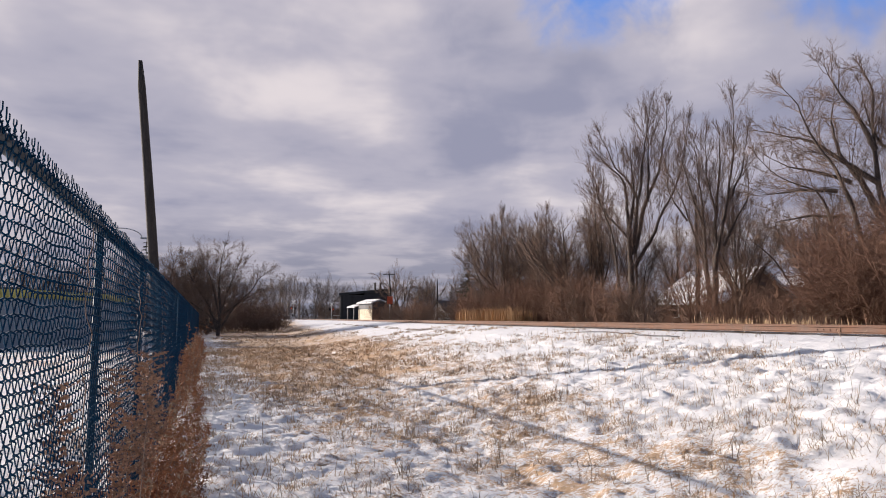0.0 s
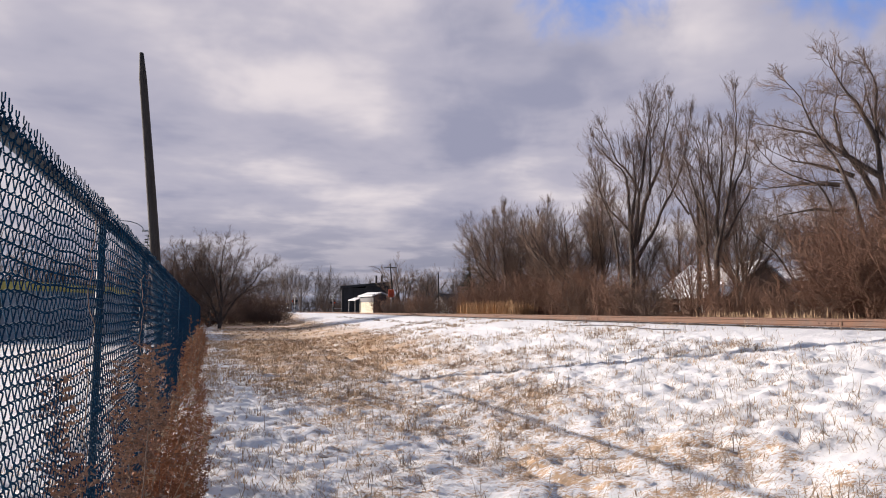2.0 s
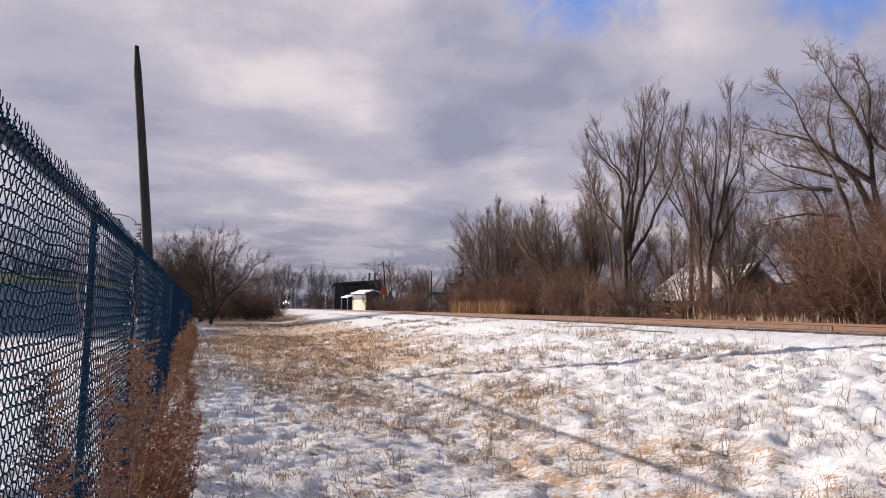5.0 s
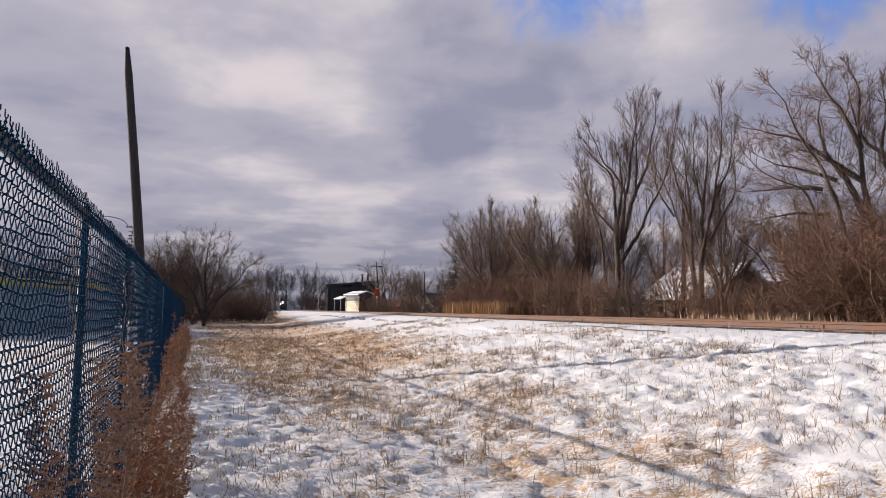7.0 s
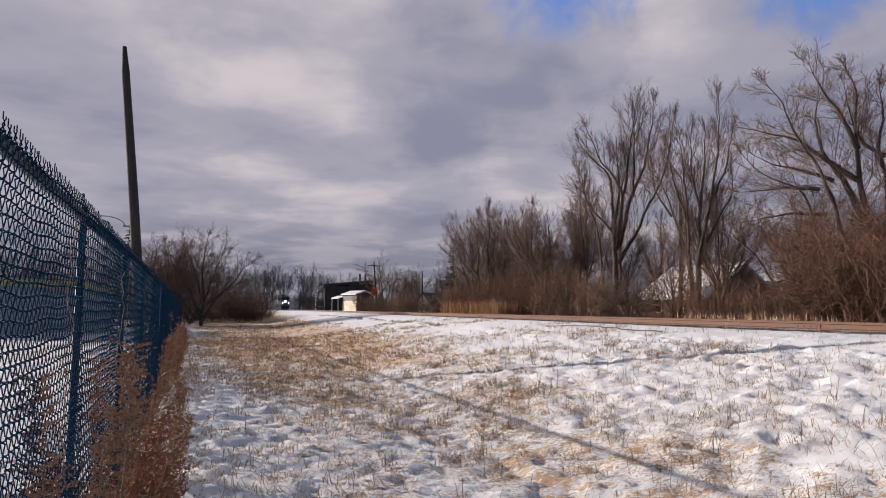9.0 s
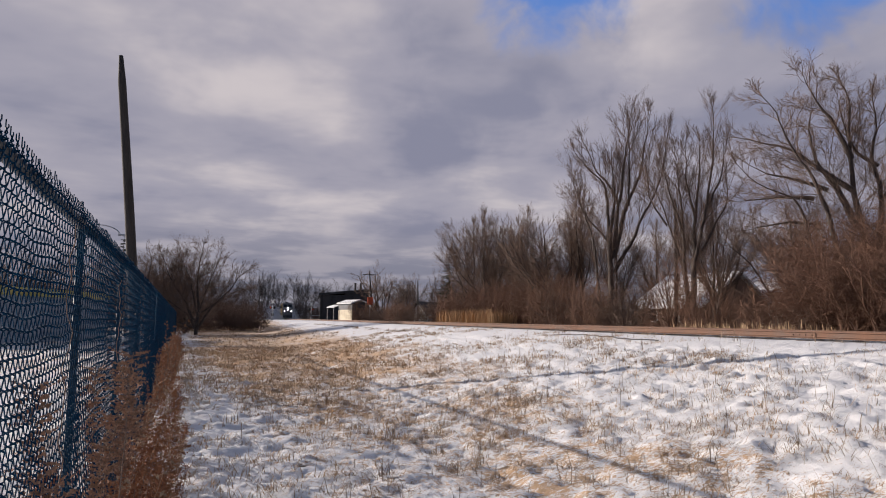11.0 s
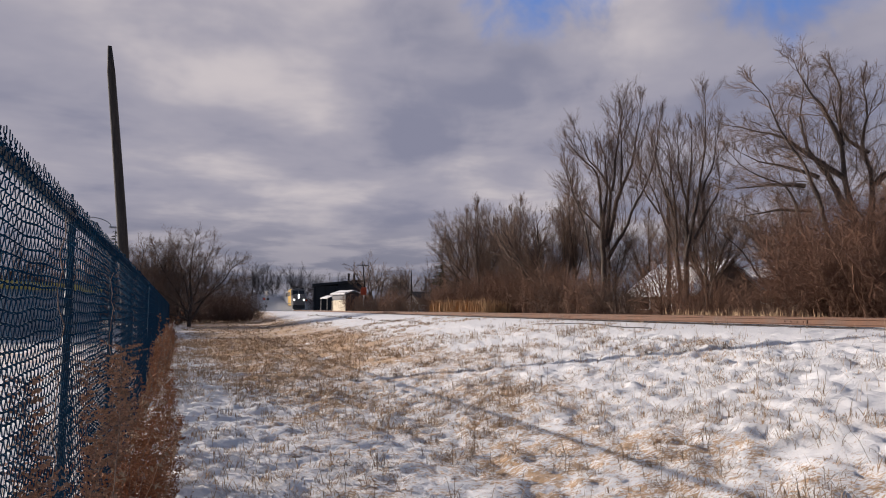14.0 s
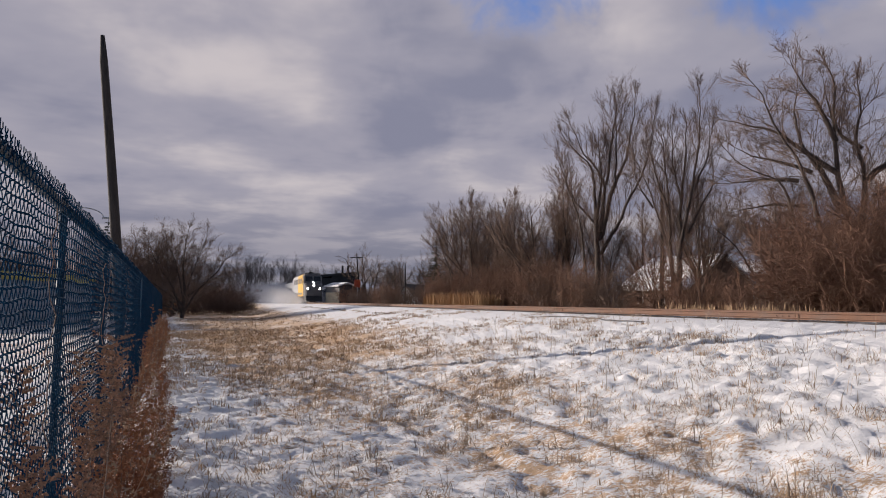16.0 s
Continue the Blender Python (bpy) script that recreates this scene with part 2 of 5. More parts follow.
M_FLAKE = worn("blown_snow", (0.80, 0.81, 0.84), (0.88, 0.88, 0.90), 2.0, 0.9, grain=9, bump=0.0)
M_CABLE = worn("black_cable", (0.02, 0.02, 0.022), (0.05, 0.05, 0.052), 2.0, 0.7, grain=20, bump=0.05)


# ---- builders ----
def raw(name, verts, faces, material, parent=None, label="", smooth=False):
    me = bpy.data.meshes.new(name)
    me.from_pydata(verts, [], faces)
    me.materials.append(material)
    if smooth:
        me.polygons.foreach_set("use_smooth", [True] * len(me.polygons))
    me.update()
    ob = new(name, me)
    if parent:
        ob.parent = parent
    return tagged(ob, label)


def part(name, bm, material, parent=None, label="", smooth=False):
    bmesh.ops.recalc_face_normals(bm, faces=bm.faces)
    me = bpy.data.meshes.new(name)
    bm.to_mesh(me)
    bm.free()
    me.materials.append(material)
    if smooth:
        me.polygons.foreach_set("use_smooth", [True] * len(me.polygons))
    ob = new(name, me)
    if parent:
        ob.parent = parent
    return tagged(ob, label)


def thing(name, label, category, group="", kind="", at=None):
    ob = tagged(new(name), label, category, group, kind)
    ob.empty_display_size = 0.1
    if at is not None:
        ob.matrix_basis = at
    return ob


def box(bm, x0, x1, y0, y1, z0, z1, bevel=0.0):
    r = bmesh.ops.create_cube(bm, size=1, matrix=Matrix.LocRotScale(((x0 + x1) / 2, (y0 + y1) / 2, (z0 + z1) / 2), None, (x1 - x0, y1 - y0, z1 - z0)))
    if bevel:
        edges = list({e for v in r["verts"] for e in v.link_edges})
        bmesh.ops.bevel(bm, geom=edges, offset=bevel, segments=1, affect="EDGES")


def boxed(name, dims, material, parent=None, label="", bevel=0.01):
    bm = bmesh.new()
    box(bm, *dims, bevel)
    return part(name, bm, material, parent, label)


def rod(bm, a, b, r0, r1=None, n=8):
    a, b = Vector(a), Vector(b)
    q = (b - a).to_track_quat("Z", "Y")
    m = Matrix.LocRotScale((a + b) / 2, q, None)
    bmesh.ops.create_cone(bm, cap_ends=True, segments=n, radius1=r0, radius2=r0 if r1 is None else r1, depth=(b - a).length, matrix=m)


def tubes(segs, n):
    """Vertices and faces of tapered prisms; segs: rows of x0 y0 z0 x1 y1 z1 r0 r1."""
    s = np.asarray(segs, float)
    a, b, r0, r1 = s[:, :3], s[:, 3:6], s[:, 6], s[:, 7]
    d = b - a
    d /= np.maximum(np.linalg.norm(d, axis=1, keepdims=True), 1e-9)
    up = np.where(np.abs(d[:, 2:3]) > 0.9, np.array([[1.0, 0, 0]]), np.array([[0, 0, 1.0]]))
    u = np.cross(d, up)
    u /= np.linalg.norm(u, axis=1, keepdims=True)
    w = np.cross(d, u)
    ang = np.arange(n) * 2 * np.pi / n
    ring = u[:, None, :] * np.cos(ang)[None, :, None] + w[:, None, :] * np.sin(ang)[None, :, None]
    v = np.concatenate([a[:, None] + ring * r0[:, None, None], b[:, None] + ring * r1[:, None, None]], 1).reshape(-1, 3)
    base = (np.arange(len(s)) * 2 * n)[:, None, None]
    k = np.arange(n)
    quad = np.stack([k, (k + 1) % n, n + (k + 1) % n, n + k], 1)[None]
    return v.tolist(), (base + quad).reshape(-1, 4).tolist()


def tube_part(name, segs, n, material, parent=None, label="", smooth=True):
    v, f = tubes(segs, n)
    return raw(name, v, f, material, parent, label, smooth)


def lump(x, y, s, seed=0.0):
    return noise.noise(Vector((x * s + seed, y * s - seed, seed * 1.7)))


def loft(bm, rings):
    made = [[bm.verts.new(p) for p in r] for r in rings]
    n = len(made[0])
    for a, b in zip(made, made[1:]):
        for i in range(n):
            bm.faces.new((a[i], a[(i + 1) % n], b[(i + 1) % n], b[i]))
    bm.faces.new(made[0])
    bm.faces.new(made[-1][::-1])


GRADE = 0.004                          # the whole site falls gently along the track


def ground_base(x, y):
    """The lie of the land: flat strip by the fence, a long rise to the track bed, lower scrub beyond."""
    z = float(np.interp(x, (-3, 2.8, 9.6, 10.4, 11.4, 16.0, 19.0, 60.0), (0.0, 0.0, 1.08, 1.20, 1.29, 1.29, 0.85, 0.9)))
    if y > 95:
        k = min(1.0, (y - 95) / 60)
        z += (1.25 - z) * k * k * (3 - 2 * k)
    return z - GRADE * min(max(y, 0.0), 450.0)


def ground_z(x, y):
    z = ground_base(x, y)
    if 11.4 < x < 15.6:
        return z + 0.012 * lump(x, y, 1.5)
    k = 1.0 if x < 9.6 else 0.5
    z += k * (0.035 * lump(x, y, 0.55) + 0.030 * lump(x, y, 1.5, 3.1))
    if -4 < x < 14 and 1 < y < 40:
        z += k * (0.062 * abs(lump(x, y, 2.2, 5.7)) + 0.046 * lump(x, y, 4.2, 1.9) + 0.046 * lump(x, y, 9.0, 9.3))
    return z


# ---- ground, sky ----
def spaced(lo, hi, step, out, ratio):
    """Even steps from lo to hi, then growing ones out to the two far ends."""
    mid = list(np.arange(lo, hi + step / 2, step))
    s, right = step, [mid[-1]]
    while right[-1] < out[1]:
        s *= ratio
        right.append(right[-1] + s)
    s, left = step, [mid[0]]
    while left[-1] > out[0]:
        s *= ratio
        left.append(left[-1] - s)
    return left[:0:-1] + mid + right[1:]


def build_ground():
    xs = spaced(-1.2, 10.5, 0.075, (-2600, 2600), 1.12)
    ys = spaced(2.6, 14.0, 0.075, (-2600, 2600), 1.05)
    verts = [(x, y, ground_z(x, y)) for y in ys for x in xs]
    w = len(xs)
    faces = [(j * w + i, j * w + i + 1, (j + 1) * w + i + 1, (j + 1) * w + i) for j in range(len(ys) - 1) for i in range(w - 1)]
    tagged(raw("ground", verts, faces, M_SNOW, smooth=True), "snow-dusted field of dead grass rising to the track", "ground", kind="structure")


def build_sky():
    verts, faces, r = [], [], 2500.0
    az, el = list(range(-44, 91, 4)), list(range(-2, 57, 3))
    for e in el:
        for a in az:
            verts.append((r * math.sin(radians(a)) * math.cos(radians(e)), r * math.cos(radians(a)) * math.cos(radians(e)), r * math.sin(radians(e))))
    w = len(az)
    for j in range(len(el) - 1):
        for i in range(w - 1):
            faces.append((j * w + i, j * w + i + 1, (j + 1) * w + i + 1, (j + 1) * w + i))
    return tagged(raw("backdrop_sky", verts, faces, M_SKY, smooth=True), "grey broken winter clouds with small blue gaps", "sky", kind="structure")


build_ground()
SKY = build_sky()


# ---- railway ----
RAIL_X, GAUGE = 12.64, 1.505


def build_track():
    track = thing("railway_track", "rusty single railway track half buried in snow", "railway track")
    prof = [(-0.07, 0), (0.07, 0), (0.07, 0.018), (0.012, 0.035), (0.010, 0.125), (0.036, 0.138), (0.036, 0.168), (0.028, 0.174),
            (-0.028, 0.174), (-0.036, 0.168), (-0.036, 0.138), (-0.010, 0.125), (-0.012, 0.035), (-0.07, 0.018)]
    n = len(prof)
    stops = [-60, -30, -10, 0, 5, 10, 15, 20, 30, 45, 60, 90, 130, 180, 240, 320, 450]
    for k in range(2):
        x = RAIL_X + k * GAUGE
        verts = [(x + px + 0.004 * lump(0, y, 0.3), y, 1.335 - GRADE * y + pz) for y in stops for px, pz in prof]
        faces = [(j * n + i, j * n + (i + 1) % n, (j + 1) * n + (i + 1) % n, (j + 1) * n + i) for j in range(len(stops) - 1) for i in range(n)]
        rail = raw("rail", verts, faces, M_RUST, track, "rust-brown steel rail")
        head = [(x + sx, y, 1.335 - GRADE * y + 0.1755) for y in stops for sx in (-0.02, 0.02)]
        raw("rail_head", head, [(2 * j, 2 * j + 1, 2 * j + 3, 2 * j + 2) for j in range(len(stops) - 1)], M_RAILTOP, rail, "polished running surface")
        for y in (1.5, 13.4, 25.3, 37.2, 49.1):
            bm = bmesh.new()
            box(bm, x - 0.034, x - 0.012, y - 0.38, y + 0.38, 1.365 - GRADE * y, 1.455 - GRADE * y, 0.004)
            for b in range(4):
                rod(bm, (x - 0.055, y - 0.28 + 0.19 * b, 1.41 - GRADE * y), (x - 0.03, y - 0.28 + 0.19 * b, 1.41 - GRADE * y), 0.016, n=6)
            part("joint_bar", bm, M_RUST, rail)
    bm = bmesh.new()
    box(bm, -1.3, 1.3, -0.115, 0.115, -0.15, 0.012, 0.012)
    tie = part("tie", bm, M_TIE, track)
    tie.location = (RAIL_X + GAUGE / 2, 2, 1.285 - GRADE * 2)
    for i in range(1, 130):
        t = new("tie", tie.data)
        t.parent = track
        t.location = (RAIL_X + GAUGE / 2 + random.uniform(-0.05, 0.05), 2 + 0.55 * i, 1.285 - GRADE * (2 + 0.55 * i))
        t.rotation_euler[2] = random.uniform(-0.02, 0.02)


build_track()


# ---- fence ----
FENCE_AZ, FENCE_OFF, FENCE_TOP = radians(-4.4), 0.50, 2.13
FD = Vector((math.sin(FENCE_AZ), math.cos(FENCE_AZ), 0))
FN = Vector((-FD.y, FD.x, 0))


def fence_at(s, off=0.0, z=0.0):
    return FN * (FENCE_OFF + off) + FD * s + Vector((0, 0, z - GRADE * max(s, 0.0)))


def woven(a, b, w, hh, wire, depth, hooked):
    """Wires of one panel: flattened spirals whose bends hook into each other, with twisted ends on top."""
    rng = random.Random(int(a * 100))
    cols = int((b - a) / w)
    w = (b - a) / cols
    rows = int((FENCE_TOP - 0.018) / hh)
    hh = (FENCE_TOP - 0.018) / rows
    k = np.arange(cols)
    o, d, nn = np.array(fence_at(a)), np.array((fence_at(b) - fence_at(a)).normalized()), np.array(FN)
    calm = 1.0 if hh < 0.045 else 0.15
    sag = calm * 0.006 * np.sin(np.linspace(0, 7, cols) + a) + 0.003 * np.sin(np.linspace(0, 23, cols))
    segs = []
    for r in range(rows):
        rise = (k + r) % 2
        u0, u1 = (k + rise) * w, (k + 1 - rise) * w
        wave = calm * 0.004 * np.sin(k * 0.37 + r * 0.9 + a)
        z0, z1 = 0.03 + r * hh + sag + wave, 0.03 + (r + 1) * hh + sag + wave
        e = np.where(rise, depth, -depth)
        bulge = -0.030 + 0.010 * math.sin(r * 0.16 + a)
        p0 = o + np.outer(u0, d) + np.outer(e + bulge, nn)
        p1 = o + np.outer(u1, d) + np.outer(e + bulge, nn)
        p0[:, 2] += z0
        p1[:, 2] += z1
        rad = np.full(cols, wire)
        cut = 0.10 if hooked else 0.0
        q0, q1 = p0 + (p1 - p0) * cut, p0 + (p1 - p0) * (1 - cut)
        segs.append(np.column_stack([q0, q1, rad, rad]))
        if hooked:
            n1 = o + np.outer(u1 + (u0 - u1) * 0.10, d) + np.outer(-e + bulge, nn)
            n1[:, 2] += z1 + hh * 0.10
            segs.append(np.column_stack([q1, n1, rad * 1.3, rad * 1.3]))
    top = 0.03 + rows * hh
    for c in range(0, cols - 1, 2):
        base = o + d * (c + 1) * w - nn * 0.030
        z = top + sag[c] + 0.012 + rng.uniform(-0.006, 0.006)
        j = [rng.uniform(-0.010, 0.010) for _ in range(3)]
        if rng.random() < 0.03:
            continue
        for side in (-1, 1):
            low = base + d * side * w * 0.95 + np.array((0, 0, top + sag[c] - hh * 0.4))
            mid = base + d * side * w * 0.75 + np.array((0, 0, top + sag[c] - 0.002))
            knot = base + nn * side * 0.003 + np.array((0, 0, z))
            tie = base + d * j[0] - nn * side * 0.003 + np.array((0, 0, z + 0.016))
            tip = base + d * (j[0] + side * 0.013) + np.array((0, 0, z + 0.036 + j[1 if side < 0 else 2]))
            for p, q in ((low, mid), (mid, knot), (knot, tie), (tie, tip)):
                segs.append(np.array([[*p, *q, wire * 1.1, wire]]))
    return np.concatenate(segs)


def build_fence():
    fence = thing("chain_link_fence", "tall blue vinyl-coated chain-link fence with twisted top wires", "fence")
    posts = [-1.1, 1.35, 3.8, 6.25, 8.7, 11.15, 13.6, 16.05] + [18.9 + 2.9 * i for i in range(21)]
    for i, (a, b) in enumerate(zip(posts, posts[1:])):
        w, hh, wire, depth = ((0.034, 0.041, 0.0023, 0.0066), (0.045, 0.052, 0.0026, 0.008), (0.066, 0.068, 0.0030, 0.011), (0.085, 0.088, 0.0038, 0.014), (0.12, 0.12, 0.0050, 0.016))[0 if i < 2 else 1 if i < 3 else 2 if i < 4 else 3 if i < 8 else 4]
        tube_part("mesh_panel", woven(a, b, w, hh, wire, depth, i < 8), 3 if i else 4, M_VINYL, fence, "woven blue wire mesh")
        bm = bmesh.new()
        rod(bm, fence_at(a, 0.0, FENCE_TOP), fence_at(b, 0.0, FENCE_TOP), 0.024, n=10)
        part("top_rail", bm, M_RAILTUBE if i < 2 else M_POST, fence, "round steel top rail", True)
        tube_part("tension_wire", [[*fence_at(a, -0.03, 0.1), *fence_at(b, -0.03, 0.1), 0.003, 0.003]], 4, M_VINYL, fence)
    for i, s in enumerate(posts):
        bm = bmesh.new()
        r = 0.040 if i == 7 else 0.018
        rod(bm, fence_at(s, 0.0, -0.1), fence_at(s, 0.0, FENCE_TOP + 0.02), r, n=12)
        bmesh.ops.create_uvsphere(bm, u_segments=10, v_segments=6, radius=r * 1.1, matrix=Matrix.Translation(fence_at(s, 0.0, FENCE_TOP + 0.03)))
        post = part("post", bm, M_POST, fence, "round blue steel post", True)
        for h in (0.3, 0.75, 1.2, 1.65, 2.0) if i < 9 else ():
            bm = bmesh.new()
            c = fence_at(s, -0.004, h)
            rod(bm, c - Vector((0, 0, 0.010)), c + Vector((0, 0, 0.010)), r * 1.2, n=12)
            part("tie_band", bm, M_VINYL, post)
    # dead creeper stems hanging in the mesh
    rng = random.Random(31)
    for s, h0, h1 in ((3.15, 2.05, 0.9), (5.6, 1.95, 1.15)):
        p, segs = fence_at(s, -0.06, h0), []
        for k in range(16):
            q = fence_at(s + 0.05 * math.sin(k * 0.9 + s) + rng.uniform(-0.03, 0.03), -0.05 + rng.uniform(-0.02, 0.01), h0 + (h1 - h0) * (k + 1) / 16)
            segs.append((*p, *q, 0.0022, 0.002))
            p = q
        t = tube_part("dead_creeper", segs, 4, M_TWIG)
        tagged(t, "pale dead creeper stem hanging in the fence mesh", "creeper", "dead creepers")


build_fence()


# ---- plants ----
def grow(rng, segs, p, d, length, r, level, spec):
    """One limb: wobbling steps that rise, with side shoots; segs[level] takes its pieces."""
    steps = spec["steps"][level]
    step = length / steps
    for i in range(steps):
        wob = spec["wobble"][level]
        d = (d + Vector((rng.gauss(0, wob), rng.gauss(0, wob), rng.gauss(0, wob) + spec["lift"][level]))).normalized()
        q = p + d * step
        r1 = r * (1 - spec["taper"][level] / steps)
        segs[level].append((*p, *(q + d * step * 0.04), r, r1))
        p, r = q, r1
        if level + 1 < len(spec["steps"]) and (i + 1) / steps >= spec["clear"][level]:
            for _ in range(spec["kids"][level]):
                a = d.orthogonal().normalized()
                a = Matrix.Rotation(rng.uniform(0, 2 * math.pi), 3, d) @ a
                ang = radians(rng.uniform(*spec["angle"][level]))
                nd = (d * math.cos(ang) + a * math.sin(ang)).normalized()
                f = 1 - 0.55 * i / steps
                grow(rng, segs, p.copy(), nd, length * spec["ratio"][level] * f * rng.uniform(0.7, 1.15), min(r * 0.8, spec["rad"][level + 1] * rng.uniform(0.75, 1.1)), level + 1, spec)


def twig_part(name, segs, tips, material, parent, label=""):
    """Three-sided branches, and tips that run out to a point."""
    v, f = tubes(segs, 3)
    tv, _ = tubes(tips, 3)
    tv = np.asarray(tv).reshape(-1, 6, 3)
    tv = np.concatenate([tv[:, :3], tv[:, 3:].mean(1, keepdims=True)], 1)
    b = len(v)
    for i in range(len(tv)):
        k = b + 4 * i
        f += [(k, k + 1, k + 3), (k + 1, k + 2, k + 3), (k + 2, k, k + 3)]
    return raw(name, v + tv.reshape(-1, 3).tolist(), f, material, parent, label)


ASH = dict(steps=(4, 11, 7, 4, 1), wobble=(0.03, 0.045, 0.09, 0.13, 0.16), lift=(0.05, 0.045, 0.12, 0.09, 0.06), taper=(0.25, 0.9, 0.8, 0.7, 0.6),
           clear=(0.5, 0.2, 0.2, 0.2, 1), kids=(2, 2, 1, 2, 0), angle=((14, 40), (24, 46), (20, 45), (18, 45)), ratio=(2.5, 0.46, 0.42, 0.72),
           rad=(0.3, 0.095, 0.024, 0.011, 0.0080))
OAK = dict(steps=(4, 9, 8, 4, 1), wobble=(0.05, 0.11, 0.16, 0.2, 0.2), lift=(0.05, 0.03, 0.05, 0.03, 0.02), taper=(0.25, 0.85, 0.8, 0.7, 0.6),
           clear=(0.5, 0.25, 0.2, 0.2, 1), kids=(2, 2, 1, 2, 0), angle=((15, 42), (25, 52), (22, 50), (22, 55)), ratio=(2.1, 0.52, 0.40, 0.75),
           rad=(0.3, 0.12, 0.034, 0.013, 0.008))
OAK_FAR = dict(OAK, steps=(4, 7, 6, 3, 1), kids=(2, 2, 1, 2, 0), lift=(0.05, 0.05, 0.06, 0.04, 0.02), rad=(0.3, 0.085, 0.032, 0.020, 0.015))
WOOD = dict(OAK_FAR, steps=(4, 6, 5, 2, 1), kids=(2, 2, 1, 2, 0), rad=(0.3, 0.12, 0.055, 0.034, 0.028))
SCRUB = dict(steps=(5, 4, 2, 1), wobble=(0.12, 0.16, 0.2, 0.2), lift=(0.03, 0.05, 0.04, 0.02), taper=(0.6, 0.7, 0.7, 0.6),
             clear=(0.1, 0.1, 0.2, 1), kids=(2, 1, 2, 0), angle=((20, 60), (25, 65), (25, 70)), ratio=(0.6, 0.6, 0.7), rad=(0.030, 0.018, 0.013, 0.011))
VINE = dict(SCRUB, wobble=(0.2, 0.3, 0.35, 0.3), kids=(2, 2, 2, 0), angle=((30, 80), (30, 80), (30, 80)), rad=(0.030, 0.016, 0.012, 0.010))
HEDGE = dict(SCRUB, rad=(0.04, 0.032, 0.028, 0.024))


def tree(name, seed, height, trunk_r, spec, label, category="tree", stems=1, splay=0.0, first=2.6, mats=(M_BARK, M_TWIG), group="bare trees"):
    rng = random.Random(seed)
    levels = len(spec["steps"])
    segs = [[] for _ in range(levels)]
    for i in range(stems):
        a = rng.uniform(0, 6.28)
        lean = splay * rng.uniform(0.5, 1)
        d = Vector((math.cos(a) * lean, math.sin(a) * lean, 1)).normalized()
        grow(rng, segs, Vector((0.1 * (stems > 1) * math.cos(a), 0.1 * (stems > 1) * math.sin(a), -0.2)), d, first, trunk_r, 0, spec)
    top = max(s[5] for l in segs for s in l)
    k = height / top
    for l in segs:
        for j, s in enumerate(l):
            l[j] = (*(c * k for c in s[:6]), s[6], s[7])
    t = thing(name, label, category, group)
    tube_part("trunk", segs[0] + segs[1], 6, mats[0], t)
    twig_part("crown", [s for l in segs[2:-1] for s in l], segs[-1], mats[1], t, "dense bare twigs")
    return t


def limbed_tree(name, seed, spec, limbs, label, clear=2.5, dense=0.75, fill=1.25, reach=0.26, group="bare trees", mats=None):
    """A tree whose main limbs are given: x, z, radius, then (degrees from upright, length) along each limb."""
    rng = random.Random(seed)
    segs, woods = [[] for _ in spec["steps"]], []
    for n, (x, z, r, course) in enumerate(limbs):
        total, wood = sum(c[1] for c in course), []
        woods.append(wood)
        p, gone = Vector((x, rng.uniform(-0.1, 0.1), z)), 0.0
        drift, ang = (rng.uniform(-0.32, 0.32) if n else 0.0), course[0][0]
        for target, length in course:
            steps = max(2, int(length / 0.34))
            for i in range(steps):
                ang += (target - ang) * 0.45
                a = radians(ang + rng.gauss(0, 5))
                d = Vector((math.sin(a), drift + rng.gauss(0, 0.06), math.cos(a))).normalized()
                step = length / steps
                r0, r1 = r * (1 - 0.88 * gone / total) ** 1.15, r * (1 - 0.88 * (gone + step) / total) ** 1.15
                q = p + d * step
                wood.append((*p, *(q + d * 0.02), r0, r1))
                p, gone = q, gone + step
                if p.z < clear or gone < 0.12 * total:
                    continue
                left = total - gone
                for _ in range(2 if rng.random() < dense * 2 - 0.5 else 1 if rng.random() < dense * 1.6 else 0):
                    side = Matrix.Rotation(rng.uniform(0, 6.283), 3, d) @ d.orthogonal().normalized()
                    b = radians(rng.uniform(*spec["angle"][1]))
                    nd = (d * math.cos(b) + side * math.sin(b)).normalized()
                    grow(rng, segs, p.copy(), nd, (fill + reach * left) * rng.uniform(0.55, 1.25), min(r1 * 0.7, spec["rad"][2] * rng.uniform(0.7, 1.2)), 2, spec)
        for _ in range(3):
            grow(rng, segs, p.copy(), (d + Vector((rng.gauss(0, 0.3), rng.gauss(0, 0.3), rng.gauss(0.1, 0.2)))).normalized(), rng.uniform(0.5, 1.0), r * 0.12, 2, spec)
    t = thing(name, label, "tree", group)
    for n, wood in enumerate(woods):
        tube_part("limb" if n else "trunk", wood, 7, (mats or (M_BARK, M_TWIG))[0], t)
    twig_part("crown", [s for l in segs[2:-1] for s in l], segs[-1], (mats or (M_BARK, M_TWIG))[1], t, "dense bare twigs")
    return t


def place(t, x, y, turn, k=1.0, dz=-0.05):
    m = Matrix.Translation((x, y, ground_base(x, y) + dz)) @ Matrix.Rotation(turn, 4, "Z")
    t.scale = (k, k, k)
    t.matrix_basis = m @ Matrix.Diagonal((k, k, k, 1))
    return t


def again(t, x, y, turn, k=1.0, dz=-0.05):
    c = copy_thing(t, Matrix.Translation((x, y, ground_base(x, y) + dz)) @ Matrix.Rotation(turn, 4, "Z"))
    c.scale = (k, k, k)
    return c


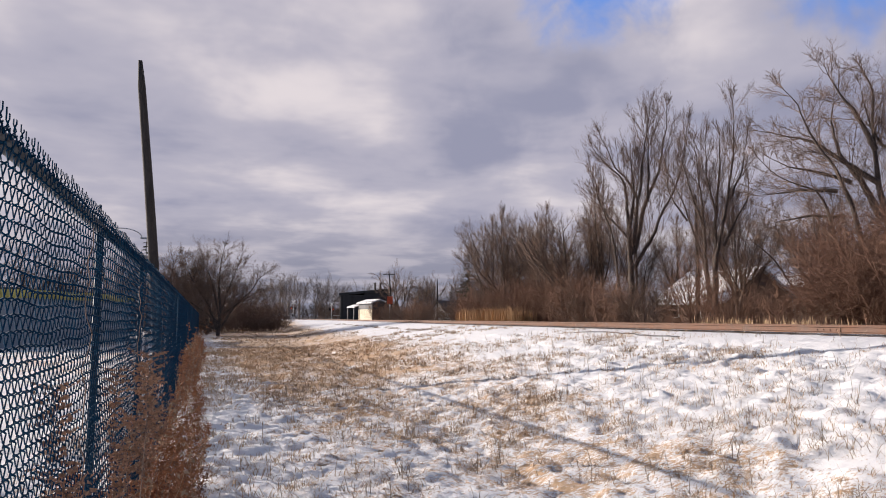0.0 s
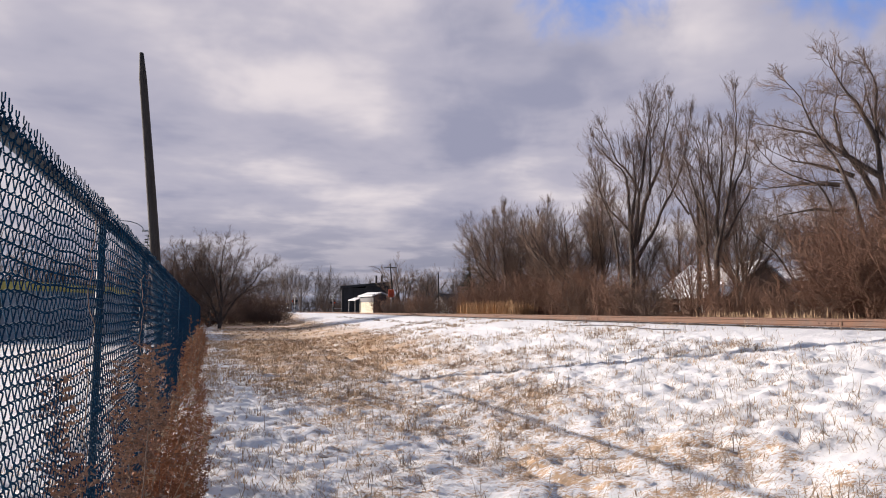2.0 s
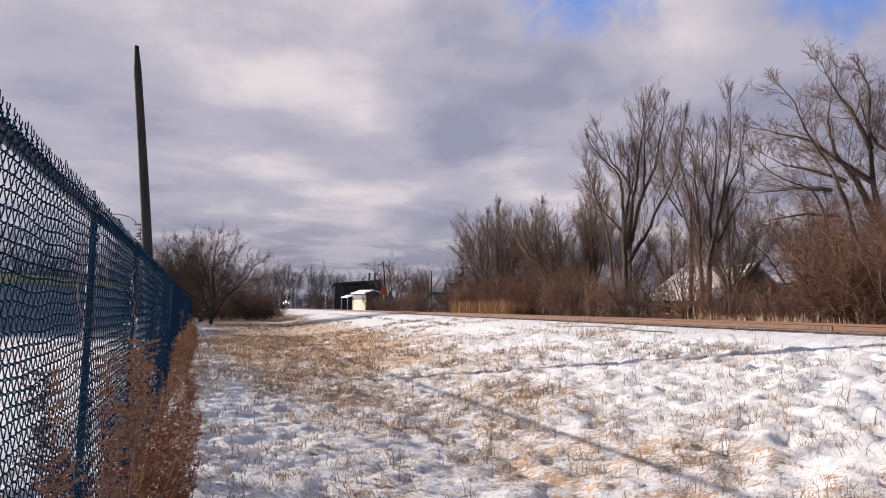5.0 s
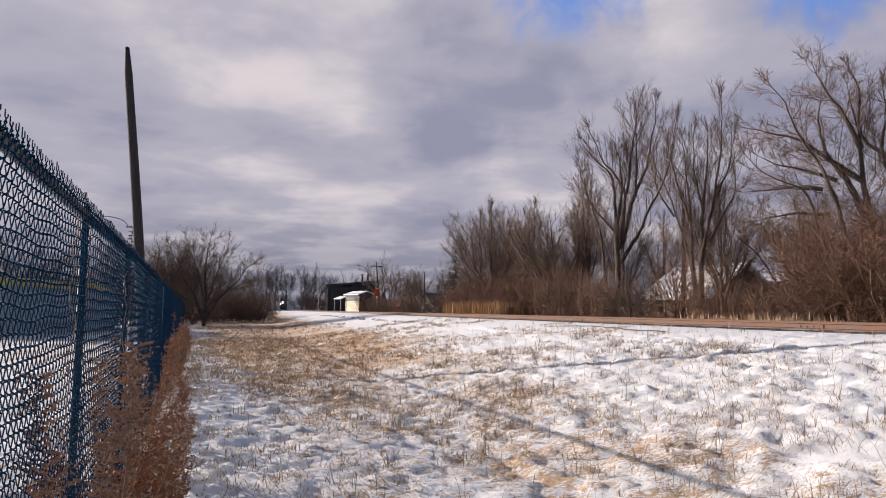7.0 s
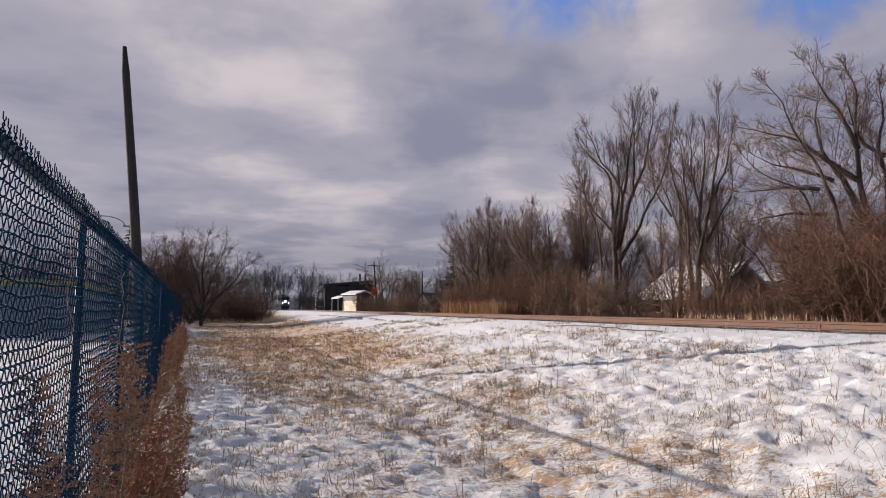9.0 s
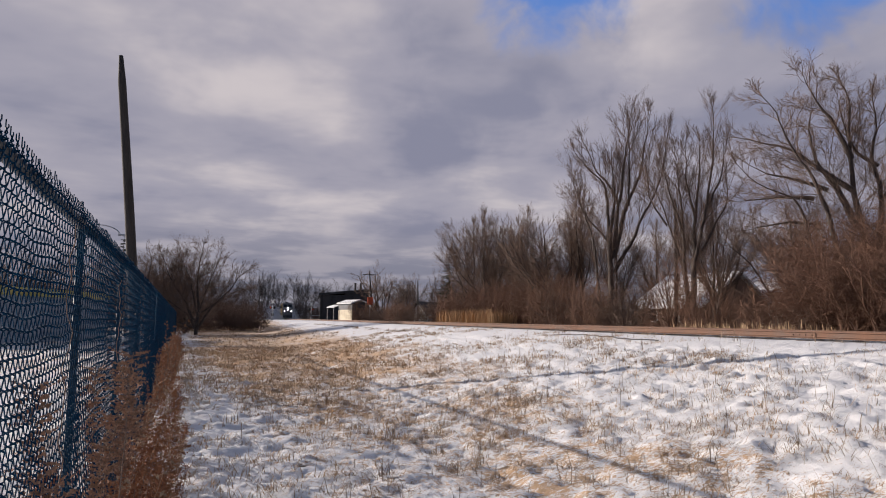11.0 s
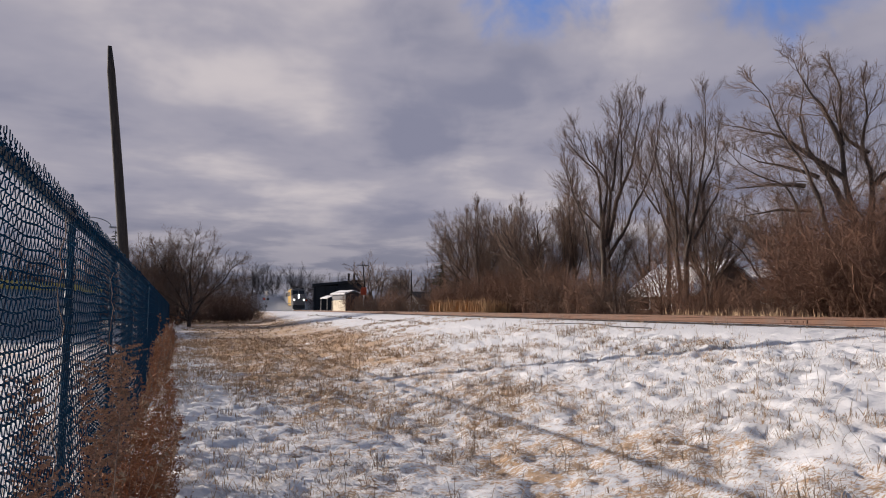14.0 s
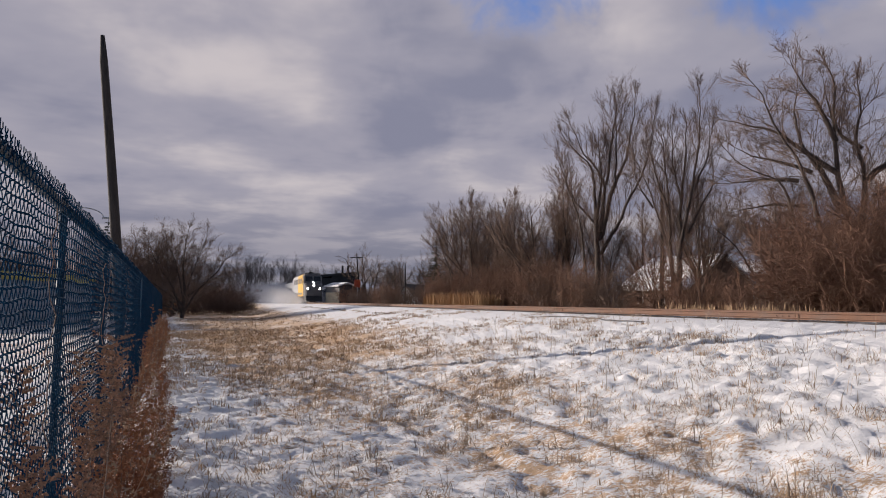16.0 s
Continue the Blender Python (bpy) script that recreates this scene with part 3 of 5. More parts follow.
def thicket(name, seed, height, width, stems, label, mats, group, spec=SCRUB):
    """A multi-stemmed leafless shrub."""
    rng = random.Random(seed)
    segs = [[] for _ in range(4)]
    for i in range(stems):
        a, rr = rng.uniform(0, 6.28), width * 0.32 * math.sqrt(rng.random())
        d = Vector((math.cos(a) * rng.uniform(0, 0.6), math.sin(a) * rng.uniform(0, 0.6), 1)).normalized()
        grow(rng, segs, Vector((rr * math.cos(a), rr * math.sin(a), -0.1)), d, height * rng.uniform(0.55, 0.95), spec["rad"][0], 0, spec)
    t = thing(name, label, "shrub", group)
    tagged(tube_part("stem", segs[0] + segs[1], 3, mats, t), kind="stuff")
    tagged(twig_part("twig_mass", segs[2], segs[3], mats, t), kind="stuff")
    return t


# large trees beyond the track
ASH_LIMB = dict(ASH, steps=(4, 11, 6, 4, 1), wobble=(0.03, 0.045, 0.08, 0.12, 0.15), lift=(0.05, 0.045, 0.10, 0.07, 0.05), angle=((14, 40), (22, 44), (20, 45), (18, 45)),
                kids=(2, 2, 2, 2, 0), ratio=(2.5, 0.46, 0.48, 0.7), rad=(0.3, 0.095, 0.018, 0.0085, 0.0062))
OAK_LIMB = dict(OAK, steps=(4, 9, 6, 4, 1), wobble=(0.05, 0.11, 0.15, 0.18, 0.2), lift=(0.05, 0.03, 0.05, 0.04, 0.02), angle=((15, 42), (28, 60), (25, 55), (22, 55)),
                kids=(2, 2, 2, 2, 0), ratio=(2.1, 0.52, 0.46, 0.7), rad=(0.3, 0.12, 0.018, 0.0085, 0.0055))
ash_a = place(limbed_tree("ash_tree", 11, ASH_LIMB, (
    (0, -0.2, 0.25, ((0, 4.8), (4, 3.3), (-14, 2.0))), (0, 4.4, 0.13, ((-11, 1.6), (-2, 2.4), (-45, 2.2), (-35, 0.8))), (0.05, 4.9, 0.13, ((7, 2.7), (-35, 2.1), (-21, 2.5))),
    (0.05, 4.5, 0.16, ((16, 2.9), (24, 2.1), (10, 3.3), (5, 1.6))), (0.05, 3.6, 0.12, ((28, 4.2), (21, 1.9), (6, 2.5))), (0.4, 7.6, 0.09, ((9, 3.0), (10, 2.4))),
    (-0.1, 5.2, 0.08, ((-38, 2.0), (-20, 2.2), (-8, 1.6))), (0.9, 7.4, 0.08, ((2, 2.0), (-4, 2.8))), (-0.7, 1.5, 0.09, ((-4, 3.0), (-16, 2.5), (-10, 2.0)))),
    "tall bare tree with upswept limbs beside the track", dense=0.5), 21.2, 37.0, -radians(29.8), 1.05)
ash_b = place(limbed_tree("ash_tree", 23, ASH_LIMB, (
    (0.05, -0.2, 0.22, ((0, 1.6), (2, 2.0), (5, 4.9), (4, 3.2))), (0, 0.6, 0.14, ((-8, 1.5), (-13, 4.9), (-23, 2.2), (-16, 1.5))), (-0.05, 0.8, 0.15, ((-5, 2.6), (-2, 3.8), (-6, 2.2), (-9, 1.9))),
    (0.1, 0.8, 0.16, ((4, 2.6), (11, 3.4), (10, 3.1), (-2, 3.2))), (0.7, 5.0, 0.09, ((25, 3.2), (0, 2.0))), (-0.4, 6.2, 0.09, ((-17, 2.6), (-14, 2.2))),
    (0.35, 6.6, 0.08, ((-10, 2.4), (-3, 2.4))), (-1.2, 6.5, 0.07, ((-30, 1.6), (-5, 2.4))), (1.1, 7.6, 0.07, ((20, 1.6), (4, 2.6)))),
    "tall bare forked tree beside the track", dense=0.5), 22.6, 31.5, -radians(35.65), 0.92)
oak_a = place(limbed_tree("maple_tree", 37, OAK_LIMB, (
    (0, -0.2, 0.24, ((-2, 4.2), (-5, 2.1), (-5, 1.5), (4, 0.9), (2, 1.1), (-13, 1.2))), (-0.42, 7.5, 0.12, ((-20, 1.4), (-30, 1.7), (-12, 0.8))), (-0.3, 4.7, 0.16, ((-27, 1.5), (-25, 1.8), (-5, 1.5), (10, 1.1))),
    (-0.7, -0.2, 0.17, ((-6, 5.1), (-22, 1.6), (-26, 1.9), (-17, 1.4), (-50, 0.8))), (-0.4, 6.2, 0.13, ((-51, 1.1), (-50, 1.6), (-69, 1.4), (-75, 1.0))), (-1.3, 6.3, 0.10, ((-63, 0.7), (-74, 1.0), (-82, 0.7), (-53, 0.8))),
    (-1.8, 6.0, 0.10, ((-77, 0.9), (-102, 1.2), (-93, 1.0))), (-1.5, -0.2, 0.13, ((-7, 4.5), (-22, 1.0), (-37, 0.9), (-85, 1.0), (-42, 0.9), (-28, 0.7))), (-1.6, 5.0, 0.09, ((-90, 0.8), (-91, 1.1), (-106, 0.9)))),
    "large bare spreading tree with arching limbs", dense=0.6), 22.15, 20.2, -radians(47.6), 0.94)
place(limbed_tree("maple_tree", 41, OAK_LIMB, (
    (0, -0.2, 0.22, ((1, 6.2), (-14, 1.3), (14, 1.4), (-8, 1.4))), (0.05, 5.9, 0.14, ((42, 0.9), (35, 1.2), (12, 2.0), (5, 1.2))), (-0.1, 7.2, 0.09, ((-45, 0.9), (-12, 1.6), (-5, 1.0))),
    (0.2, 5.2, 0.11, ((60, 1.6), (50, 1.8), (30, 1.6))), (0.1, 4.6, 0.10, ((70, 1.4), (85, 1.8), (60, 1.4)))),
    "large bare tree with a dark forked trunk"), 22.75, 20.0, -radians(48.6), 0.94)
ash_c = place(limbed_tree("ash_tree", 5, dict(ASH_LIMB, rad=(0.3, 0.09, 0.020, 0.011, 0.0085)), (
    (0, -0.2, 0.16, ((2, 2.6), (-8, 2.4), (4, 2.4), (0, 1.6))), (0, 1.6, 0.09, ((-26, 2.0), (-14, 2.2), (-24, 1.6), (-5, 1.0))), (0.05, 2.0, 0.09, ((24, 2.2), (14, 2.4), (22, 1.8))),
    (0.0, 2.6, 0.07, ((-50, 1.4), (-30, 1.6), (-15, 1.4))), (0.1, 3.0, 0.07, ((48, 1.6), (30, 1.6), (10, 1.2))), (-0.1, 4.2, 0.06, ((16, 1.8), (5, 2.2))), (0.2, 0.3, 0.08, ((12, 2.6), (20, 1.8), (8, 2.0)))),
    "slender bare tree in the scrub", clear=1.0, dense=0.55), 23.5, 62, 1.0)
oak_c = place(tree("maple_tree", 51, 9.4, 0.22, OAK_FAR, "bare rounded tree with many fine twigs", first=1.9), -9.0, 74, 0.0)
oak_d = place(tree("maple_tree", 77, 9.4, 0.22, OAK_FAR, "bare bushy tree with low limbs", stems=2, splay=0.5, first=1.6), 24.0, 122, 5.0)
round_a = place(limbed_tree("round_tree", 91, dict(OAK_LIMB, rad=(0.3, 0.12, 0.024, 0.014, 0.011)), (
    (0, -0.2, 0.18, ((0, 2.0), (-6, 2.5), (5, 2.6), (0, 1.2))), (0, 0.4, 0.13, ((-20, 2.4), (-34, 2.4), (-20, 1.8), (-30, 1.0))), (0.1, 0.4, 0.13, ((28, 2.4), (46, 2.0), (30, 1.6), (60, 1.2))),
    (0, 1.2, 0.10, ((-48, 2.2), (-60, 1.6), (-45, 1.4))), (0.1, 1.4, 0.10, ((14, 2.6), (22, 2.2), (12, 2.0))), (0, 2.0, 0.09, ((-14, 2.6), (-22, 2.4), (-10, 1.2))),
    (0.4, 2.0, 0.09, ((55, 2.0), (62, 1.6), (80, 1.2))), (0, 0.6, 0.09, ((-70, 1.8), (-62, 1.8), (-50, 1.0)))),
    "bare round-crowned tree with a haze of twigs", clear=0.6, dense=0.72, fill=1.3), -4.2, 72, radians(3), 1.1)
# far trees: their pale colour carries the haze of distance
wood_a = place(tree("distant_tree", 63, 14.0, 0.26, WOOD, "bare tree beyond the crossing, distance haze put in its grey-brown colour", stems=2, splay=0.35, first=2.2, group="distant trees", mats=(M_HAZEBARK, M_HAZEBARK)), 3.0, 250, 0.0)
for x, y, turn, k in ((8.0, 262, 1.0, 1.05), (13.5, 268, 2.0, 0.95), (-4.0, 255, 3.0, 0.9), (18.5, 262, 4.0, 1.0), (24.0, 275, 5.0, 0.9), (31.0, 268, 0.5, 0.85), (-12, 245, 2.6, 0.9), (38, 260, 1.4, 0.85), (10.5, 285, 5.6, 1.1)):
    again(wood_a, x, y, turn, k * 1.35)
TREES_FAR = [
    (oak_d, 26.5, 125, 0.8, 0.95), (oak_c, 29.0, 119, 2.9, 1.0), (oak_d, 31.5, 128, 4.4, 1.0), (oak_c, 34.5, 124, 5.5, 1.1),
    (ash_c, 23.2, 46.5, 1.7, 0.95), (ash_c, 23.8, 46, 4.7, 1.12), (ash_c, 25.5, 60, 0.6, 1.2),
    (ash_c, 22.8, 68, 3.0, 1.2), (ash_c, 25.5, 44, 4.0, 0.9), (ash_c, 23.4, 57, 5.0, 1.05),
    (oak_c, 24.5, 26.5, 2.0, 0.78), (ash_c, 29.0, 30.0, 5.0, 0.8), (oak_c, 27.0, 58, 4.2, 0.8), (ash_c, 31.0, 40.0, 5.5, 1.0),
    (oak_d, 33.0, 33.0, 3.3, 0.9), (ash_c, 30.0, 24.0, 0.7, 0.95), (oak_c, 25.8, 15.5, 4.0, 1.0), (oak_c, 27.0, 84, 1.0, 0.8),
    (oak_c, 24.2, 128, 3.0, 1.3), (oak_c, 26.0, 112, 2.4, 0.85), (ash_c, 31.5, 100, 0.3, 0.9), (oak_d, 33.0, 120, 1.5, 0.9),
    (round_a, -7.6, 74, 2.0, 1.0), (round_a, -10.6, 77, 2.5, 0.95), (round_a, -5.6, 78, 4.0, 1.0), (round_a, -13.5, 74, 1.0, 0.9), (oak_c, -16.5, 80, 4.0, 1.0), (oak_c, -20, 58, 1.3, 1.0), (oak_d, -16.0, 54, 0.4, 0.8), (oak_d, -24.0, 60, 2.4, 1.0),
    (oak_c, 40.0, 60, 2.2, 0.8), (oak_d, 42.0, 42, 3.2, 1.0), (ash_c, 22.0, 62, 0.2, 1.2), (ash_c, 24.5, 70, 2.7, 1.25), (oak_d, 23.5, 49, 3.6, 1.0), (oak_d, 22.5, 47, 3.6, 0.85),
    (ash_c, 34.0, 52, 0.9, 1.0), (ash_c, 27.5, 36, 3.9, 0.9), (oak_d, 36.0, 26, 5.1, 1.0),
]
for t, x, y, turn, k in TREES_FAR:
    again(t, x, y, turn, k)

# scrub along both sides
bush_a = place(thicket("thicket_shrub", 3, 3.8, 3.6, 18, "reddish-brown leafless thicket beside the track", M_BUSH, "scrub along the track"), 19.5, 27.0, 0)
bush_b = place(thicket("thicket_shrub", 8, 3.0, 3.2, 15, "tangled brown leafless shrub beside the track", M_TWIG, "scrub along the track"), 18.6, 31.0, 0)
bush_d = place(thicket("vine_thicket", 21, 4.5, 3.9, 40, "tall red-brown vine-covered thicket beside the track", M_VINE, "scrub along the track", VINE), 19.9, 18.6, 0)
again(bush_d, 20.6, 16.4, 2.0, 1.05)
again(bush_d, 20.4, 18.8, 3.0, 0.95)
again(bush_d, 22.4, 17.6, 5.0, 1.0)
again(bush_d, 20.6, 21.6, 4.0, 0.62)
again(bush_d, 21.5, 40.5, 1.0, 0.8)
again(bush_d, 21.2, 50.5, 3.0, 0.95)
again(bush_d, 20.8, 58.5, 5.0, 0.9)
bush_c = place(thicket("dark_shrub", 14, 4.6, 5.0, 22, "dark dense leafless hedge shrub", M_DARKBUSH, "dark hedge shrubs", HEDGE), -1.0, 98.0, 0)
rng = random.Random(5)
for i in range(54):
    y = 15 + 1.15 * i + 0.018 * i * i
    x = 18.8 + rng.uniform(-1.0, 2.0) + (1.2 if i % 3 == 0 else 0)
    k = rng.uniform(0.65, 1.05) * (1.15 if y < 21 else 1.0)
    if 31.8 < math.degrees(math.atan2(x, y)) < 37.5 or 38.5 < math.degrees(math.atan2(x, y)) < 44:
        k *= 0.55
    if 32.6 < math.degrees(math.atan2(x, y)) < 37.0:
        k *= 0.5
    if 13.6 < math.degrees(math.atan2(x, y)) < 16.4:
        continue
    again(rng.choice((bush_a, bush_a, bush_b)), x, y, rng.uniform(0, 6.28), k)
for i in range(16):
    y = 17 + 5.2 * i
    again(rng.choice((bush_a, bush_b)), 23.5 + rng.uniform(-1, 3), y, rng.uniform(0, 6.28), 0.3 if 27 < y < 38 or 24 < y < 28 else rng.uniform(0.9, 1.35))
for x, y, k in ((-3.4, 92, 0.9), (1.4, 101, 0.95), (-5.5, 96, 1.0), (-0.5, 110, 1.1), (-8.0, 90, 0.95), (-11, 84, 0.9), (-6.2, 82, 0.6),
                (-14, 78, 0.9), (-4, 120, 1.1), (-9, 66, 0.55), (-11.5, 60, 0.7), (-4.5, 88, 0.55), (-1.6, 93, 0.5), (0.8, 96, 0.5), (-7.0, 84, 0.5), (2.6, 103, 0.5), (-0.2, 94, 0.7), (-15, 66, 1.2), (-18, 67.5, 1.35), (-21.5, 68, 1.3), (-25, 69, 1.4), (-28, 64, 1.3), (-3.0, 86, 0.45), (-5.5, 82, 0.45), (-0.6, 90, 0.45), (1.5, 96, 0.45), (-8.2, 80, 0.5)):
    again(bush_c, x, y, rng.uniform(0, 6.28), k)


# low hazy growth that closes the distance behind the crossing
for i in range(16):
    x = (-16, -12, -8, -4, -1, 2, 5, 20.5, 23, 25.5, 28, 31, 34, 38, 42, 46)[i]
    again(bush_b, x, 232 + rng.uniform(-8, 22), rng.uniform(0, 6.28), rng.uniform(1.5, 2.3))
for i in range(14):
    again(bush_b, -22 + 6.5 * i, 478 + rng.uniform(-8, 12), rng.uniform(0, 6.28), rng.uniform(3.2, 4.6))


for x, y, k in ((24.0, 108, 1.2), (25.2, 113, 1.3), (25.4, 106, 1.0), (25.0, 100, 1.0), (28.6, 121, 1.4)):
    again(bush_b, x, y, rng.uniform(0, 6.28), k)


def build_spruce(x, y, h):
    t = thing("spruce_tree", "dark green conical spruce among bare trees", "tree", at=Matrix.Translation((x, y, ground_base(x, y))))
    bm = bmesh.new()
    rod(bm, (0, 0, -0.1), (0, 0, h), 0.16, 0.02)
    part("trunk", bm, M_BARK, t)
    rng, v, f = random.Random(4), [], []
    for tier in range(26):
        q = tier / 26
        for _ in range(int(13 - 8 * q)):
            z = h * (0.08 + 0.9 * q) + rng.uniform(-0.12, 0.12)
            reach = ((1 - q) * h * 0.32 + 0.15) * rng.uniform(0.6, 1.15)
            a = rng.uniform(0, 6.28)
            d, s = Vector((math.cos(a), math.sin(a), 0)), Vector((-math.sin(a), math.cos(a), 0))
            n = max(3, int(reach / 0.16))
            for m in range(n):
                k = (m + 0.5) / n
                c = d * reach * k + Vector((0, 0, z - 0.30 * reach * k + 0.16 * reach * k * k))
                for side in (-1, 0, 1):
                    w = 0.46 * (1 - 0.5 * k) * rng.uniform(0.7, 1.2)
                    e = (d * 0.7 + s * side - Vector((0, 0, rng.uniform(0.1, 0.6)))).normalized()
                    o = e.cross(Vector((0, 0, 1))).normalized() * 0.10
                    i = len(v)
                    v += [c - o, c + o, c + e * w]
                    f.append((i, i + 1, i + 2))
    raw("crown", [tuple(p) for p in v], f, M_SPRUCE, t, "drooping needle boughs")


build_spruce(28.0, 94, 10.2)
build_spruce(-15.3, 100, 12.5)


# ---- dead grass and weeds ----
def blades(name, rows, material, label, category="dead grass"):
    """rows: x y z, heading, lean, length, width; each a bent strip of two quads and a tip."""
    a = np.asarray(rows)
    x, y, z, h, lean, ln, w = a.T
    ch, sh = np.cos(h), np.sin(h)
    out = []
    for k, (q, lift) in enumerate(((0, 0), (0.55, 0.65), (1.0, 1.0))):
        r = ln * np.sin(lean) * q ** 1.3
        up = ln * np.cos(lean) * lift
        ww = w * (1, 0.8, 0.15)[k] / 2
        for side in (-1, 1) if k < 2 else (0,):
            out.append(np.stack([x + ch * r - side * sh * ww, y + sh * r + side * ch * ww, z - 0.01 + up], 1))
    v = np.stack(out, 1).reshape(-1, 3)
    b = np.arange(len(a)) * 5
    f = np.stack([b, b + 1, b + 3, b + 2], 1).tolist() + np.stack([b + 2, b + 3, b + 4], 1).tolist()
    ob = raw(name, v.tolist(), f, material)
    return tagged(ob, label, category, kind="stuff")


def build_grass():
    rng = np.random.RandomState(7)
    near, far, dark = [], [], []

    def tuft(x, y, n, size, into, wide):
        z = ground_z(x, y)
        for _ in range(n):
            into.append((x + rng.normal(0, 0.05 * size), y + rng.normal(0, 0.05 * size), z, rng.uniform(0, 6.28),
                         min(1.5, abs(rng.normal(1.15, 0.35))), size * rng.uniform(0.05, 0.17), wide * rng.uniform(0.7, 1.3)))

    tries = 0
    while len(near) < 90000 and tries < 70000:
        tries += 1
        y = 2.2 + 40 * rng.random_sample() ** 1.6
        x = -1.8 - 0.082 * y + (13.2 + 0.08 * y) * rng.random_sample()
        if x > 1.25 * y + 1.5:
            continue
        c = lump(x, y, 0.45, 2.0) * 0.6 + lump(x, y, 1.7, 4.0) * 0.5 + float(np.interp(x, (0, 4, 6.5, 10.5), (0.10, 0.06, -0.10, -0.26))) + float(np.interp(y, (2, 8, 16), (-0.05, 0.02, 0.15)))
        if c < -0.16 + 0.42 * rng.random_sample():
            continue
        tuft(x, y, 4 + int(rng.random_sample() * 9), 0.55 + 0.5 * rng.random_sample() + max(0, c), near, 0.0045 + 0.0004 * y)
    tries = 0
    while len(far) < 18000 and tries < 30000:
        tries += 1
        y = 20 + 95 * rng.random_sample() ** 1.3
        x = -2.4 - 0.03 * y + 11.0 * rng.random_sample()
        c = lump(x, y, 0.25, 2.0) + float(np.interp(x, (0, 4.5, 7.5, 10), (0.22, 0.20, -0.05, -0.25)))
        if c < -0.1 + 0.4 * rng.random_sample():
            continue
        tuft(x, y, 6, 0.9 + 0.8 * rng.random_sample(), far, 0.010 + 0.0004 * y)
    # taller weeds standing in the snow of the bank
    for _ in range(1000):
        y = 3 + 22 * rng.random_sample()
        x = 1.0 + 10.5 * rng.random_sample()
        if x < 1.2 * y + 1.5:
            z = ground_z(x, y)
            for _k in range(int(1 + rng.random_sample() * 4)):
                dark.append((x + rng.normal(0, 0.05), y + rng.normal(0, 0.05), z, rng.uniform(0, 6.28), abs(rng.normal(0.85, 0.5)), rng.uniform(0.08, 0.34), 0.004 + 0.0003 * y))
    # thicker clumps of dead stems
    for _ in range(190):
        y = 3.6 + 14 * rng.random_sample() ** 1.2
        x = -0.2 + 9.0 * rng.random_sample()
        if x < 1.1 * y + 1.0:
            for _k in range(9):
                tuft(x + rng.normal(0, 0.10), y + rng.normal(0, 0.07), 6, 1.2 + 0.8 * rng.random_sample(), dark, 0.004 + 0.0004 * y)
    # line of rough grass along the edge of the bed
    for i in range(1500):
        y = 9 + 80 * rng.random_sample() ** 1.3
        x = 9.0 + 0.25 * lump(0, y, 0.3) * 2 + rng.normal(0, 0.12)
        if lump(x, y, 0.6, 8.0) > -0.05:
            tuft(x, y, 4, 1.1, dark, 0.006 + 0.0003 * y)
    blades("dead_grass", near, M_STRAW, "matted straw-coloured dead grass poking through snow")
    blades("far_grass", far, M_STRAW, "tan dead grass of the far field")
    blades("bank_weeds", dark, M_STALK, "thin dry weed stalks standing in snow", "weeds")


build_grass()


def weed_clump(name, seed, height, stems, mats, label, leafy=1.0):
    rng = random.Random(seed)
    t = thing(name, label, "weed", "dry weeds along the fence")
    segs, side, v, f = [], [], [], []
    for _ in range(stems):
        a, r = rng.uniform(0, 6.28), 0.16 * math.sqrt(rng.random())
        p = Vector((r * math.cos(a), r * math.sin(a), -0.03))
        d = Vector((rng.gauss(0, 0.16), rng.gauss(0, 0.16), 1)).normalized()
        h = height * rng.uniform(0.55, 1.05)
        for i in range(7):
            d = (d + Vector((rng.gauss(0, 0.09), rng.gauss(0, 0.09), 0))).normalized()
            q = p + d * h / 7
            segs.append((*p, *q, 0.0042 - 0.0004 * i, 0.0038 - 0.0004 * i))
            for _k in range(int((2 + i) * leafy * 0.8)):
                b = rng.uniform(0, 6.28)
                e = Vector((math.cos(b), math.sin(b), rng.uniform(-0.4, 0.7))).normalized()
                w = p.lerp(q, rng.random())
                tip = w + e * rng.uniform(0.03, 0.11)
                side.append((*w, *tip, 0.0024, 0.001))
                for _m in range(2):
                    s = rng.uniform(0.013, 0.030)
                    g = Vector((rng.gauss(0, 1), rng.gauss(0, 1), rng.gauss(0, 1))).normalized()
                    o = g.orthogonal().normalized()
                    c = w.lerp(tip, rng.uniform(0.4, 1.0))
                    k = len(v)
                    v += [tuple(c - o * s * 0.5), tuple(c + g * s), tuple(c + o * s * 0.5), tuple(c - g * s + o.cross(g) * s * 0.6)]
                    f += [(k, k + 1, k + 2), (k, k + 2, k + 3)]
            p = q
    tagged(twig_part("stalk", segs, side, mats[0], t), kind="stuff")
    tagged(raw("dry_leaves", v, f, mats[1], t, "curled dry leaves and seed heads"), kind="stuff")
    return t


